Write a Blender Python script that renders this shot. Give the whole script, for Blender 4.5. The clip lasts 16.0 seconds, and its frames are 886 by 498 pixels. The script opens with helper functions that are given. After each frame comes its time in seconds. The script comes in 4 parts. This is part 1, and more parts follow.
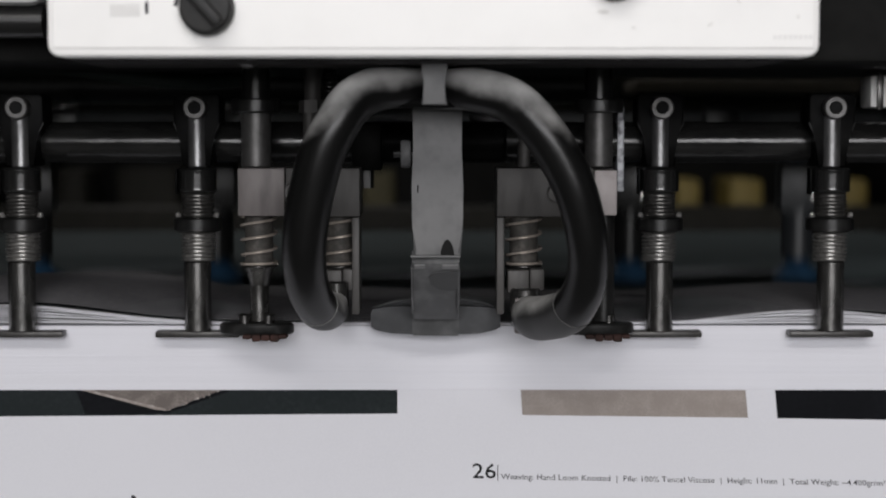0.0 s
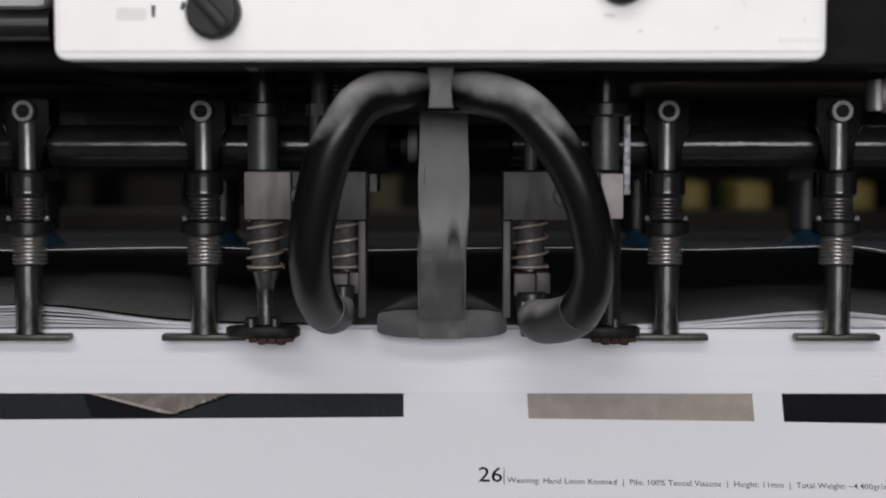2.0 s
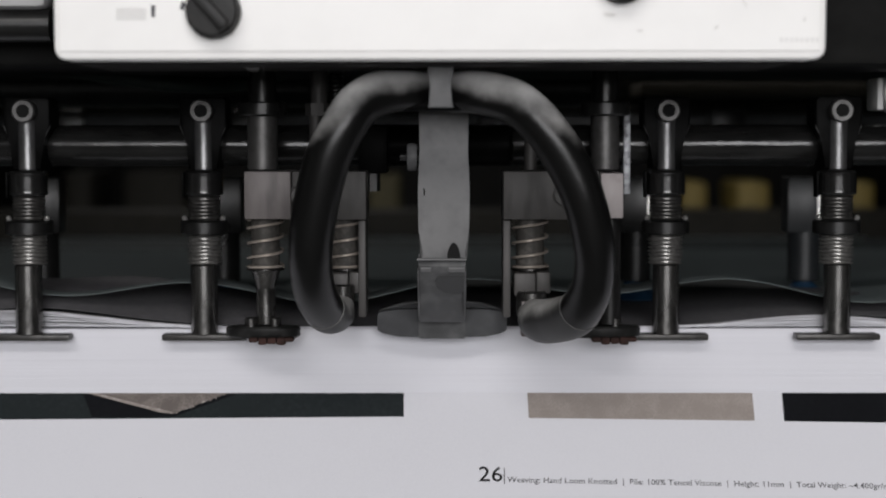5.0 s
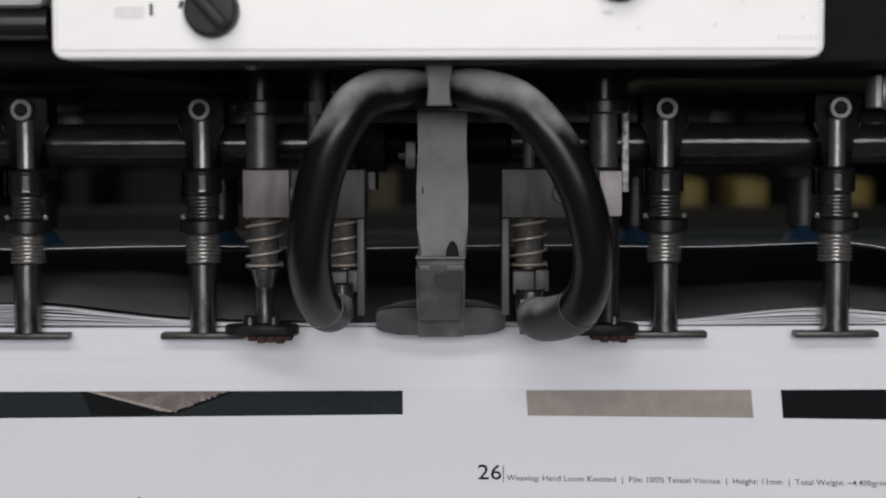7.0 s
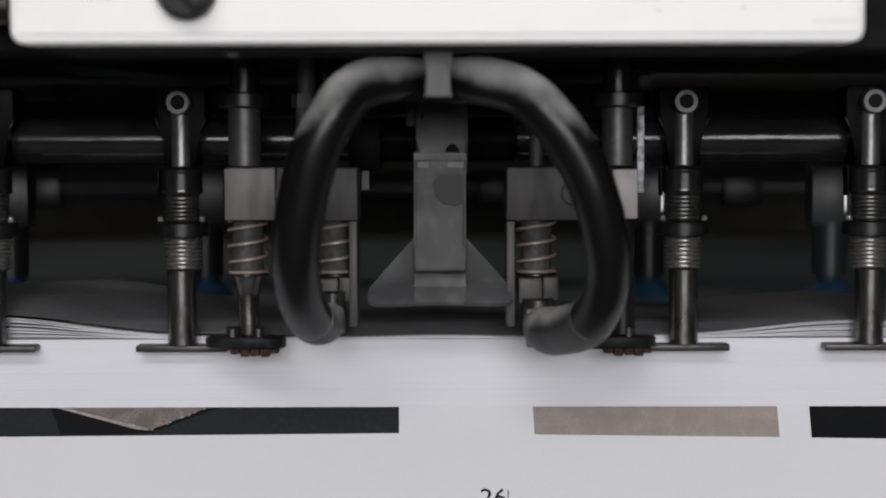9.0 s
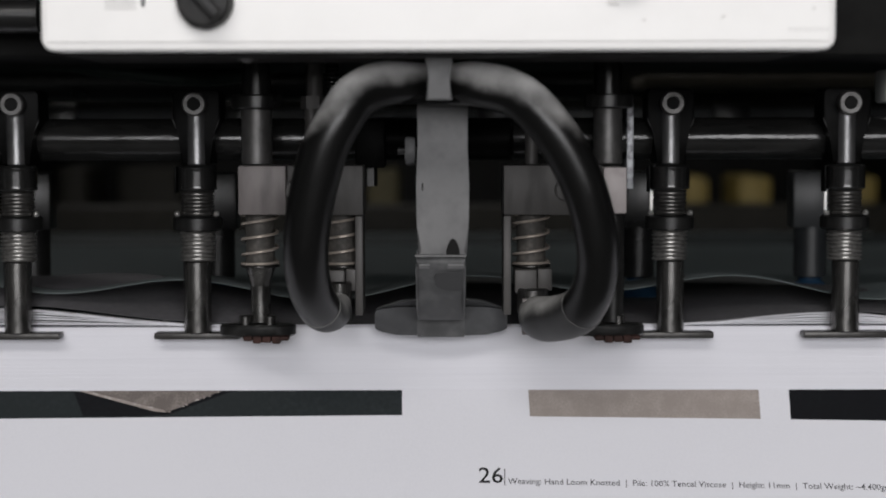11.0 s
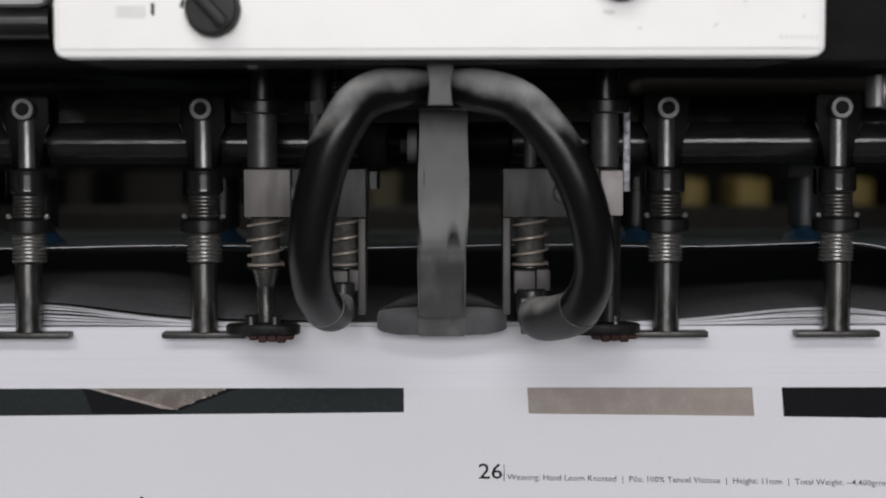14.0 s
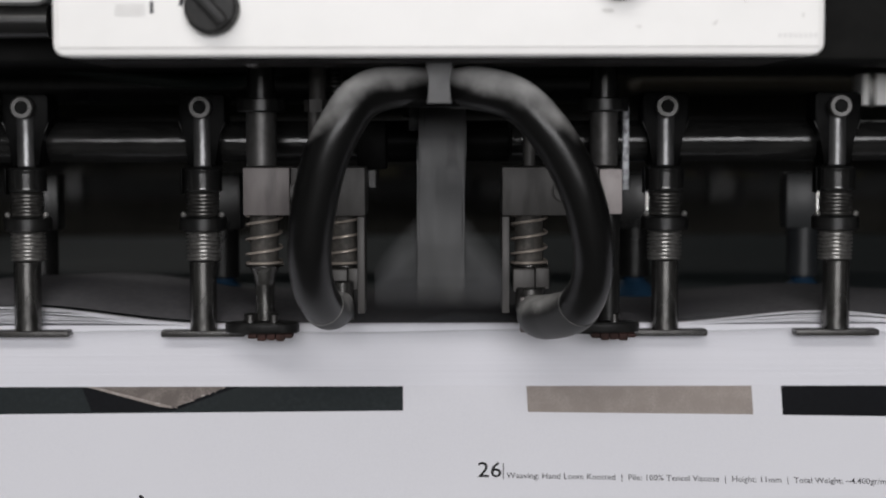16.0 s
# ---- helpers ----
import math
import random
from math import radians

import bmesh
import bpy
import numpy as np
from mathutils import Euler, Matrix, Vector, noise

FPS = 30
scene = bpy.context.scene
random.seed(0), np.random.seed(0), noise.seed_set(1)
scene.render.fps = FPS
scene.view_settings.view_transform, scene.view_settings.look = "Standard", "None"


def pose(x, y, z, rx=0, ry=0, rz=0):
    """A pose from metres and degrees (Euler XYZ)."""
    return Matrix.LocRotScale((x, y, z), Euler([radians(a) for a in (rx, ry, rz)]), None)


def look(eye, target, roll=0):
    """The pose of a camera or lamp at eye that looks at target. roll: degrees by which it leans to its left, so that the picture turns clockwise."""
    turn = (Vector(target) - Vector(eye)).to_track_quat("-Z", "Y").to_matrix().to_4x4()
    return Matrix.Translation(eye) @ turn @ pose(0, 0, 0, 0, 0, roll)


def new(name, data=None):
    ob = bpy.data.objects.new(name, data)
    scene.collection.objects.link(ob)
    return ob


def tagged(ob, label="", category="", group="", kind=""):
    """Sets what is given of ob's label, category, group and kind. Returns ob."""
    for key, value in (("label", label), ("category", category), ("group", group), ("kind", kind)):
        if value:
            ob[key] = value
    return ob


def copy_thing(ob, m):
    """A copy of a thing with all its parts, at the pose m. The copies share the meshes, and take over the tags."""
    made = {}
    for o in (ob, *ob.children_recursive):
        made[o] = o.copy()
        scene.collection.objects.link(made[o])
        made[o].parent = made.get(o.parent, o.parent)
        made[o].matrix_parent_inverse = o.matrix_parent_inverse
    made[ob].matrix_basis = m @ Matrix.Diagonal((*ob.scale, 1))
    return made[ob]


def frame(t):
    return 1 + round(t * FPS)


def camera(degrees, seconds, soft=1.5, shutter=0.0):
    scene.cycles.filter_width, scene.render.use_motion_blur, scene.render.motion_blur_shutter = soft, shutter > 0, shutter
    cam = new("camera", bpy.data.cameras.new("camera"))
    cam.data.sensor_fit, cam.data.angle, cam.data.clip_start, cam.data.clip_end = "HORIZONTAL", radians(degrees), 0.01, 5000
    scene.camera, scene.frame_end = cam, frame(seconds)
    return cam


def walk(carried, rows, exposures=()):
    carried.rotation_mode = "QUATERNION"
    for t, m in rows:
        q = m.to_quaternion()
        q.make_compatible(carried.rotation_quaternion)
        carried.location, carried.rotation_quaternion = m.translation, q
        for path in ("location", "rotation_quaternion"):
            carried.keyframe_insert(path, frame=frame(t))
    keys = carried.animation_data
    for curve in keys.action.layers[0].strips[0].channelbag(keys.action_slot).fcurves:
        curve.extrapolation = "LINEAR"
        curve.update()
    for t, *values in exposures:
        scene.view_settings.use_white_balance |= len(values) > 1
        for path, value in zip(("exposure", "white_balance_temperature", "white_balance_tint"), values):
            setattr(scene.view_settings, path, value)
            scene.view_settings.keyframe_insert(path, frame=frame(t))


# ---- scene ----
# The tail end of a sheet-fed press feeder; z = 0 is the top of the paper pile, y points into the press.
cam = camera(30, 16.0, soft=1.9, shutter=0.5)
cam.data.dof.use_dof = True
cam.data.dof.focus_distance = 0.70
cam.data.dof.aperture_fstop = 7.1


def eye_pose(pan, tilt, near=0.0, roll=0.0):
    """A view from the tripod: pan, tilt and roll in degrees off the rest pose, near: metres closer."""
    return pose(0, -0.73 + near, 0.08699 - near * 0.06, 86.0 + tilt, 0, pan) @ pose(0, 0, 0, 0, 0, roll)


CAMERA_ROWS = [
    (0.0, eye_pose(-0.165, -0.117)), (0.3, eye_pose(-0.10, 0.03)), (0.5, eye_pose(-0.08, 0.035)), (0.8, eye_pose(0.02, -0.01)),
    (1.0, eye_pose(0.0, -0.02)), (1.5, eye_pose(0, 0)), (2.0, eye_pose(0.055, 0)), (3.0, eye_pose(0.08, 0)),
    (4.0, eye_pose(0.08, 0.005)), (5.2, eye_pose(0.05, -0.015, 0, -0.07)), (6.5, eye_pose(0.02, -0.045, 0, -0.15)), (7.0, eye_pose(0.01, -0.075, 0, -0.16)), (7.6, eye_pose(0.01, -0.075, 0, -0.16)),
    (8.0, eye_pose(0, -0.05, 0.012, -0.15)), (8.5, eye_pose(0, 0, 0.042, -0.15)), (9.0, eye_pose(0, 0.05, 0.058, -0.14)), (9.6, eye_pose(0, 0.04, 0.06, -0.14)),
    (10.4, eye_pose(0, -0.05, 0.045, -0.14)), (11.0, eye_pose(0.02, -0.16, 0.017, -0.13)), (11.5, eye_pose(0.04, -0.215, 0.007, -0.13)), (12.0, eye_pose(0.05, -0.225, 0.002, -0.13)),
    (12.5, eye_pose(0.06, -0.215, 0, -0.13)), (13.0, eye_pose(0.055, -0.205, 0, -0.13)), (13.5, eye_pose(0.06, -0.115, 0, -0.13)), (14.0, eye_pose(0.05, -0.095, 0, -0.13)),
    (15.0, eye_pose(0.05, -0.085, 0, -0.13)), (15.5, eye_pose(0.05, -0.105, 0, -0.13)), (16.0, eye_pose(0.02, -0.15, 0, -0.13)),
]
walk(cam, CAMERA_ROWS)

# ---- light: a closed print hall with ceiling tubes ----
world = bpy.data.worlds.new("hall_air")
world.use_nodes = True
world.node_tree.nodes["Background"].inputs[0].default_value = (0.9, 0.95, 1.0, 1)
world.node_tree.nodes["Background"].inputs[1].default_value = 0.02
scene.world = world
scene.view_settings.exposure = 0.0


def area_lamp(name, at, target, sx, sy, watts, colour=(1, 0.97, 0.95), label="white fluorescent ceiling light of the hall", category="ceiling light"):
    d = bpy.data.lights.new(name, "AREA")
    d.shape, d.size, d.size_y, d.energy, d.color = "RECTANGLE", sx, sy, watts, colour
    ob = new(name, d)
    ob.matrix_world = look(at, target)
    return tagged(ob, label, category)


area_lamp("window_daylight", (0.2, -3.16, 0.60), (0.2, 0, 0.60), 1.9, 0.86, 60, (0.99, 0.98, 1.0), "daylight in the long low hall window", "window light")
area_lamp("ceiling_light", (-0.4, -2.9, 1.95), (-0.4, -1.2, 0.6), 2.6, 0.45, 36)
area_lamp("ceiling_light", (-1.2, 2.6, 2.15), (-1.2, 2.6, 0), 2.4, 0.3, 16)


# ---- materials ----
def material(name, colour, rough=0.5, metal=0.0, grain=0.0, scale=200.0, bump=0.0, second=None, big=25.0, coat=0.0, stretch=(1, 1, 1), spec=0.5):
    """A node material: base colour mixed with a second one at two scales of noise, and a fine relief. Sizes follow metres."""
    m = bpy.data.materials.new(name)
    m.use_nodes = True
    n, l = m.node_tree.nodes, m.node_tree.links
    b = n["Principled BSDF"]
    b.inputs["Base Color"].default_value = (*colour, 1)
    b.inputs["Roughness"].default_value, b.inputs["Metallic"].default_value = rough, metal
    b.inputs["Coat Weight"].default_value = coat
    b.inputs["Specular IOR Level"].default_value = spec
    co, mp = n.new("ShaderNodeTexCoord"), n.new("ShaderNodeMapping")
    mp.inputs["Scale"].default_value = stretch
    l.new(co.outputs["Object"], mp.inputs["Vector"])
    fine, coarse = n.new("ShaderNodeTexNoise"), n.new("ShaderNodeTexNoise")
    fine.inputs["Scale"].default_value, fine.inputs["Detail"].default_value = scale, 6
    coarse.inputs["Scale"].default_value, coarse.inputs["Detail"].default_value = big, 4
    for x in (fine, coarse):
        l.new(mp.outputs[0], x.inputs["Vector"])
    if second:
        add = n.new("ShaderNodeMath")
        add.operation = "MULTIPLY"
        l.new(fine.outputs["Fac"], add.inputs[0])
        l.new(coarse.outputs["Fac"], add.inputs[1])
        ramp = n.new("ShaderNodeMapRange")
        ramp.inputs["From Min"].default_value, ramp.inputs["From Max"].default_value = 0.2, 0.2 + max(0.02, 0.34 - grain)
        l.new(add.outputs[0], ramp.inputs["Value"])
        mix = n.new("ShaderNodeMix")
        mix.data_type = "RGBA"
        mix.inputs["A"].default_value, mix.inputs["B"].default_value = (*colour, 1), (*second, 1)
        l.new(ramp.outputs[0], mix.inputs["Factor"])
        l.new(mix.outputs["Result"], b.inputs["Base Color"])
        rr = n.new("ShaderNodeMapRange")
        rr.inputs["To Min"].default_value, rr.inputs["To Max"].default_value = max(0.05, rough - 0.12), min(1, rough + 0.15)
        l.new(coarse.outputs["Fac"], rr.inputs["Value"])
        l.new(rr.outputs[0], b.inputs["Roughness"])
    if bump:
        bp = n.new("ShaderNodeBump")
        bp.inputs["Strength"].default_value, bp.inputs["Distance"].default_value = bump, 0.0006
        l.new(fine.outputs["Fac"], bp.inputs["Height"])
        l.new(bp.outputs[0], b.inputs["Normal"])
    return m


def dusty_shaded(name, colour, dust, rough=0.35, level=0.35, spread=0.4, scale=60.0, blotch=0.9):
    """A dark surface on which print powder has settled where it faces up, broken by wiped patches; the shading of
    undersides is put into the mask too.
    """
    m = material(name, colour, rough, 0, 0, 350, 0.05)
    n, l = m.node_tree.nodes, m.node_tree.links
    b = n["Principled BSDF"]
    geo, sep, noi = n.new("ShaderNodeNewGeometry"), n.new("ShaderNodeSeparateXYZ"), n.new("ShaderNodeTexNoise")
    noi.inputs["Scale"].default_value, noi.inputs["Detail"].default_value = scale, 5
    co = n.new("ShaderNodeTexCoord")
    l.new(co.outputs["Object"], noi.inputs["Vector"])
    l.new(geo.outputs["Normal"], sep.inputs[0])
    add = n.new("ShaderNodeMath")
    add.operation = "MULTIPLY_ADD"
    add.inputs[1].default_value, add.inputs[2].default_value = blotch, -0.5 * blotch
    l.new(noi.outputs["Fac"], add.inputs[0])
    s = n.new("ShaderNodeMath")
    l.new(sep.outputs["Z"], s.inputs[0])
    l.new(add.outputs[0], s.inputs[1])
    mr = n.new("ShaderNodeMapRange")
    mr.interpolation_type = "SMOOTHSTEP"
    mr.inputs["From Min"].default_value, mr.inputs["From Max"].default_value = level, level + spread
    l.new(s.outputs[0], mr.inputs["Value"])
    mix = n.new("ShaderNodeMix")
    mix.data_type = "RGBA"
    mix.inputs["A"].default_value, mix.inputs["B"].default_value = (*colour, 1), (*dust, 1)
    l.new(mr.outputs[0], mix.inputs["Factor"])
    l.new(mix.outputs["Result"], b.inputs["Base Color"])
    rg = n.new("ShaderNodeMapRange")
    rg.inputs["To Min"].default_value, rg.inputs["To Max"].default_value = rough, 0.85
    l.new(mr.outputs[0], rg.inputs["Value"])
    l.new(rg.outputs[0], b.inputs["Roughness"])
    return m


def translucent(m, colour, share):
    """Thin paper: part of the light comes through it."""
    n, l = m.node_tree.nodes, m.node_tree.links
    tr, mix = n.new("ShaderNodeBsdfTranslucent"), n.new("ShaderNodeMixShader")
    tr.inputs["Color"].default_value = (*colour, 1)
    mix.inputs[0].default_value = share
    l.new(n["Principled BSDF"].outputs[0], mix.inputs[1])
    l.new(tr.outputs[0], mix.inputs[2])
    l.new(mix.outputs[0], n["Material Output"].inputs["Surface"])
    return m


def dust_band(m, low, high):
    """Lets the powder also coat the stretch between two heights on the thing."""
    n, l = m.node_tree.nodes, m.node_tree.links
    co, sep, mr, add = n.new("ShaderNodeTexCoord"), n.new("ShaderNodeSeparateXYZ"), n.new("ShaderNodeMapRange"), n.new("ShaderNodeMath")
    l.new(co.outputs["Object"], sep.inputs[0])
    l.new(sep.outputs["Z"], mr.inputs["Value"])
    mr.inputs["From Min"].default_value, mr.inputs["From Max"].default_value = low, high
    # kept low so undersides stay black: their shading is in the colour
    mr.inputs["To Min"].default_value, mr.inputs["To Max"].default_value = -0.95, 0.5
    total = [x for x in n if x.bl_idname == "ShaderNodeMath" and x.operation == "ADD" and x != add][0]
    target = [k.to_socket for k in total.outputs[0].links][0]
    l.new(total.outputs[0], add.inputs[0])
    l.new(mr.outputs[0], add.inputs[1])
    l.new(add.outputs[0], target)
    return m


M_WHITE = material("white_enamel", (0.89, 0.88, 0.865), 0.4, 0, 0.05, 60, 0.02, (0.84, 0.83, 0.815), 9, spec=0.3)
M_BLACK = material("blackened_steel", (0.006, 0.006, 0.006), 0.3, 0.0, 0.1, 260, 0.08, (0.016, 0.0158, 0.0155), 40, spec=0.4)
M_SLEEVE = material("glossy_black_sleeve", (0.006, 0.006, 0.006), 0.17, 0.0, 0.1, 260, 0.04, (0.012, 0.012, 0.0118), 60, spec=0.7)
M_BAR = material("oiled_dark_bar", (0.009, 0.009, 0.0088), 0.14, 0.0, 0.12, 240, 0.3, (0.017, 0.0168, 0.0162), 90, stretch=(0.3, 1, 1), spec=0.32)
M_STEEL = material("worn_steel", (0.115, 0.112, 0.109), 0.28, 0.95, 0.1, 300, 0.05, (0.06, 0.058, 0.057), 60)
M_SCREW = material("dull_screw_steel", (0.10, 0.098, 0.096), 0.45, 0.7, 0.1, 300, 0.08, (0.06, 0.058, 0.057), 120)
M_PLATE = material("dull_foot_plate", (0.05, 0.048, 0.046), 0.38, 0.5, 0.1, 300, 0.08, (0.025, 0.024, 0.023), 90)
M_DARKSTEEL = material("dark_ground_steel", (0.20, 0.196, 0.19), 0.25, 0.95, 0.1, 320, 0.03, (0.05, 0.049, 0.047), 60, stretch=(1, 1, 0.4))
M_NECK = material("worn_neck_steel", (0.22, 0.22, 0.223), 0.34, 0.85, 0.1, 320, 0.12, (0.06, 0.06, 0.06), 90, stretch=(1, 1, 0.3))
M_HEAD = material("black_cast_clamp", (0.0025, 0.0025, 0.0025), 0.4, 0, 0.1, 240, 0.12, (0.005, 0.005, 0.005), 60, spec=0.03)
M_BRIGHT = material("bright_plated_screw", (0.75, 0.74, 0.72), 0.3, 0.9, 0.1, 300, 0.03, (0.6, 0.59, 0.57), 60)
M_BLOCKLIGHT = material("lit_block_and_plate_grey", (0.17, 0.153, 0.15), 0.5, 0.15, 0.1, 240, 0.1, (0.095, 0.086, 0.084), 50, stretch=(1, 1, 0.25), spec=0.35)
M_OILTHREAD = material("dark_oily_thread", (0.15, 0.146, 0.14), 0.3, 0.85, 0.1, 400, 0.03, (0.045, 0.044, 0.042), 90)
M_THREAD = material("oily_thread_steel", (0.42, 0.41, 0.395), 0.32, 0.85, 0.1, 400, 0.03, (0.12, 0.117, 0.112), 90)
M_BLOCK = material("milled_grey_block", (0.068, 0.065, 0.063), 0.5, 0.2, 0.1, 240, 0.1, (0.036, 0.034, 0.033), 50, stretch=(1, 1, 0.25), spec=0.35)
M_BLOCKEND = material("pale_end_face", (0.36, 0.325, 0.32), 0.55, 0.1, 0.1, 240, 0.05, (0.28, 0.25, 0.245), 50)
M_SPRING = material("spring_wire", (0.5, 0.44, 0.39), 0.4, 0.6, 0.1, 300, 0.03, (0.3, 0.26, 0.22), 70)
M_POST = material("dusty_guide_post", (0.045, 0.042, 0.038), 0.65, 0.1, 0.1, 500, 0.2, (0.11, 0.1, 0.09), 120)
M_RUBBER = material("brown_worn_rubber", (0.025, 0.014, 0.012), 0.75, 0, 0.1, 260, 0.3, (0.06, 0.03, 0.026), 80, spec=0.15)
M_HOSE = dust_band(dusty_shaded("black_hose_powder_and_shading", (0.004, 0.004, 0.004), (0.78, 0.77, 0.755), 0.3, 0.2, 1.5, 46, 1.6), 0.056, 0.104)
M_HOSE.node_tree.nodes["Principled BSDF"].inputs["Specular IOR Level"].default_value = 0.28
M_NOZZLE = dusty_shaded("powdered_nozzle_rubber", (0.016, 0.016, 0.016), (0.34, 0.335, 0.325), 0.5, -0.1, 1.1, 80, 1.8)
M_ARM = material("powdered_grey_casting", (0.175, 0.175, 0.177), 0.65, 0.0, 0.05, 160, 0.12, (0.115, 0.115, 0.117), 45, spec=0.25)
M_FOOT = material("grey_plastic_foot", (0.076, 0.0765, 0.078), 0.45, 0.0, 0.12, 130, 0.12, (0.125, 0.126, 0.128), 70, spec=0.12)
M_WING = material("smoky_plastic_wing", (0.075, 0.0765, 0.078), 0.45, 0.0, 0.12, 130, 0.1, (0.125, 0.127, 0.13), 60, spec=0.15)
M_LIP = material("worn_plastic_lip", (0.060, 0.061, 0.064), 0.42, 0.0, 0.1, 130, 0.12, (0.096, 0.0975, 0.101), 60, spec=0.15)
M_MARKSHADE = material("oil_mark_and_socket_shade", (0.012, 0.012, 0.012), 0.8, 0, 0, 200, 0, spec=0.1)
M_STAIN = material("dull_grey_stain", (0.058, 0.0585, 0.060), 0.7, 0, 0, 200, 0, spec=0.2)
M_INK = material("black_print_ink", (0.012, 0.012, 0.013), 0.6, 0, 0, 300, 0, spec=0.1)
M_GREYINK = material("grey_print_ink", (0.05, 0.05, 0.055), 0.6, 0, 0, 300, 0, spec=0.1)
M_SERIAL = material("pale_stamped_mark", (0.76, 0.75, 0.74), 0.6, 0, 0, 300, 0)
M_FAINT = material("faint_grey_mark", (0.45, 0.44, 0.43), 0.6, 0, 0, 300, 0)
M_KNOB = material("black_moulded_plastic", (0.009, 0.009, 0.009), 0.45, 0, 0.1, 500, 0.06, (0.02, 0.019, 0.018), 70, spec=0.25)
M_BLUE = material("blue_sucker_rubber", (0.008, 0.028, 0.058), 0.6, 0, 0.1, 200, 0.05, (0.011, 0.04, 0.08), 60, spec=0.2)
M_GREYCLEAR = material("grey_acrylic_bracket", (0.016, 0.018, 0.02), 0.4, 0, 0.1, 100, 0.03, (0.03, 0.033, 0.035), 30)
M_YELLOW = material("yellow_machine_paint", (0.27, 0.2, 0.05), 0.6, 0, 0.1, 90, 0.02, (0.09, 0.066, 0.02), 12)
M_DULLYELLOW = material("faded_yellow_paint", (0.10, 0.088, 0.05), 0.6, 0, 0.1, 90, 0.03, (0.06, 0.054, 0.035), 14, spec=0.15)
M_MACHINE = material("dark_machine_paint", (0.006, 0.006, 0.0058), 0.6, 0, 0.1, 90, 0.04, (0.011, 0.011, 0.0105), 14, spec=0.1)
M_OLIVE = material("brown_grey_machine_paint", (0.016, 0.015, 0.012), 0.6, 0, 0.1, 90, 0.04, (0.028, 0.026, 0.022), 14, spec=0.15)
M_LEDGE = material("dull_brown_ledge", (0.14, 0.122, 0.098), 0.6, 0, 0.1, 90, 0.04, (0.09, 0.08, 0.065), 14, spec=0.2)
M_PANELBACK = material("brown_black_box_paint", (0.009, 0.008, 0.0075), 0.55, 0, 0.1, 120, 0.05, (0.016, 0.014, 0.013), 20, spec=0.15)
M_HALL = material("plastered_hall_wall", (0.42, 0.43, 0.42), 0.8, 0, 0.1, 30, 0.1, (0.36, 0.36, 0.35), 2)
M_FLOOR = material("grey_sealed_concrete", (0.18, 0.18, 0.175), 0.6, 0, 0.1, 40, 0.1, (0.12, 0.12, 0.115), 2)
M_PAPER = material("white_offset_paper", (0.66, 0.66, 0.70), 0.8, 0, 0.02, 900, 0.03, (0.63, 0.63, 0.67), 12, spec=0.2)
M_EDGE = material("cut_paper_edges", (0.70, 0.70, 0.745), 0.85, 0, 0.0, 700, 0.25, (0.64, 0.64, 0.685), 90, stretch=(0.02, 1, 6), spec=0.2)
# kept below M_PAPER for shade on the fanned sheets
M_LOOSE = material("loose_offset_paper", (0.62, 0.62, 0.655), 0.8, 0, 0.02, 900, 0.03, (0.57, 0.57, 0.60), 12, spec=0.2)
# dark teal for the print and for the shade over the pile top
M_TEALPRINTSHADE = material("dark_teal_print_and_shade", (0.03, 0.038, 0.040), 0.6, 0, 0.05, 300, 0.02, (0.05, 0.06, 0.062), 14, spec=0.15)
M_TEALPAPER = translucent(material("lifted_printed_sheet", (0.16, 0.19, 0.195), 0.7, 0, 0.02, 300, 0.02, (0.11, 0.14, 0.145), 8, spec=0.15), (0.8, 0.81, 0.8), 0.4)
M_GREYSHEET = material("soft_grey_sheet", (0.075, 0.073, 0.078), 0.7, 0, 0.05, 300, 0.02, (0.11, 0.107, 0.113), 10, spec=0.15)
M_CHARCOAL = material("printed_charcoal", (0.011, 0.015, 0.0165), 0.5, 0, 0.1, 500, 0, (0.020, 0.025, 0.027), 18, spec=0.12)
M_BLACKPRINT = material("printed_black", (0.004, 0.0045, 0.006), 0.5, 0, 0.1, 500, 0, (0.007, 0.008, 0.010), 25, spec=0.08)
M_RUG = material("printed_woven_taupe", (0.27, 0.236, 0.217), 0.65, 0, 0.1, 1400, 0.1, (0.34, 0.30, 0.275), 120, spec=0.15)
M_FRINGE = material("printed_pale_fringe", (0.42, 0.39, 0.365), 0.65, 0, 0.1, 1500, 0, (0.5, 0.47, 0.44), 300, spec=0.15)
M_RUGCORNER = material("printed_rug_corner", (0.13, 0.112, 0.103), 0.65, 0, 0.1, 1500, 0.1, (0.24, 0.21, 0.195), 160, spec=0.15)


# ---- mesh helpers ----
def link(name, bm, mat, smooth=30):
    bmesh.ops.recalc_face_normals(bm, faces=bm.faces)
    me = bpy.data.meshes.new(name)
    bm.to_mesh(me)
    bm.free()
    me.materials.append(mat)
    if smooth:
        me.shade_smooth()
        me.set_sharp_from_angle(angle=radians(smooth))
    return new(name, me)


def part(name, bm, mat, parent, label="", smooth=30):
    ob = link(name, bm, mat, smooth)
    ob.parent = parent
    if label:
        tagged(ob, label)
    return ob


def thing(name, label, category, group="", kind="", at=(0, 0, 0)):
    ob = new(name)
    ob.location = at
    ob.empty_display_size = 0.01
    return tagged(ob, label, category, group, kind)


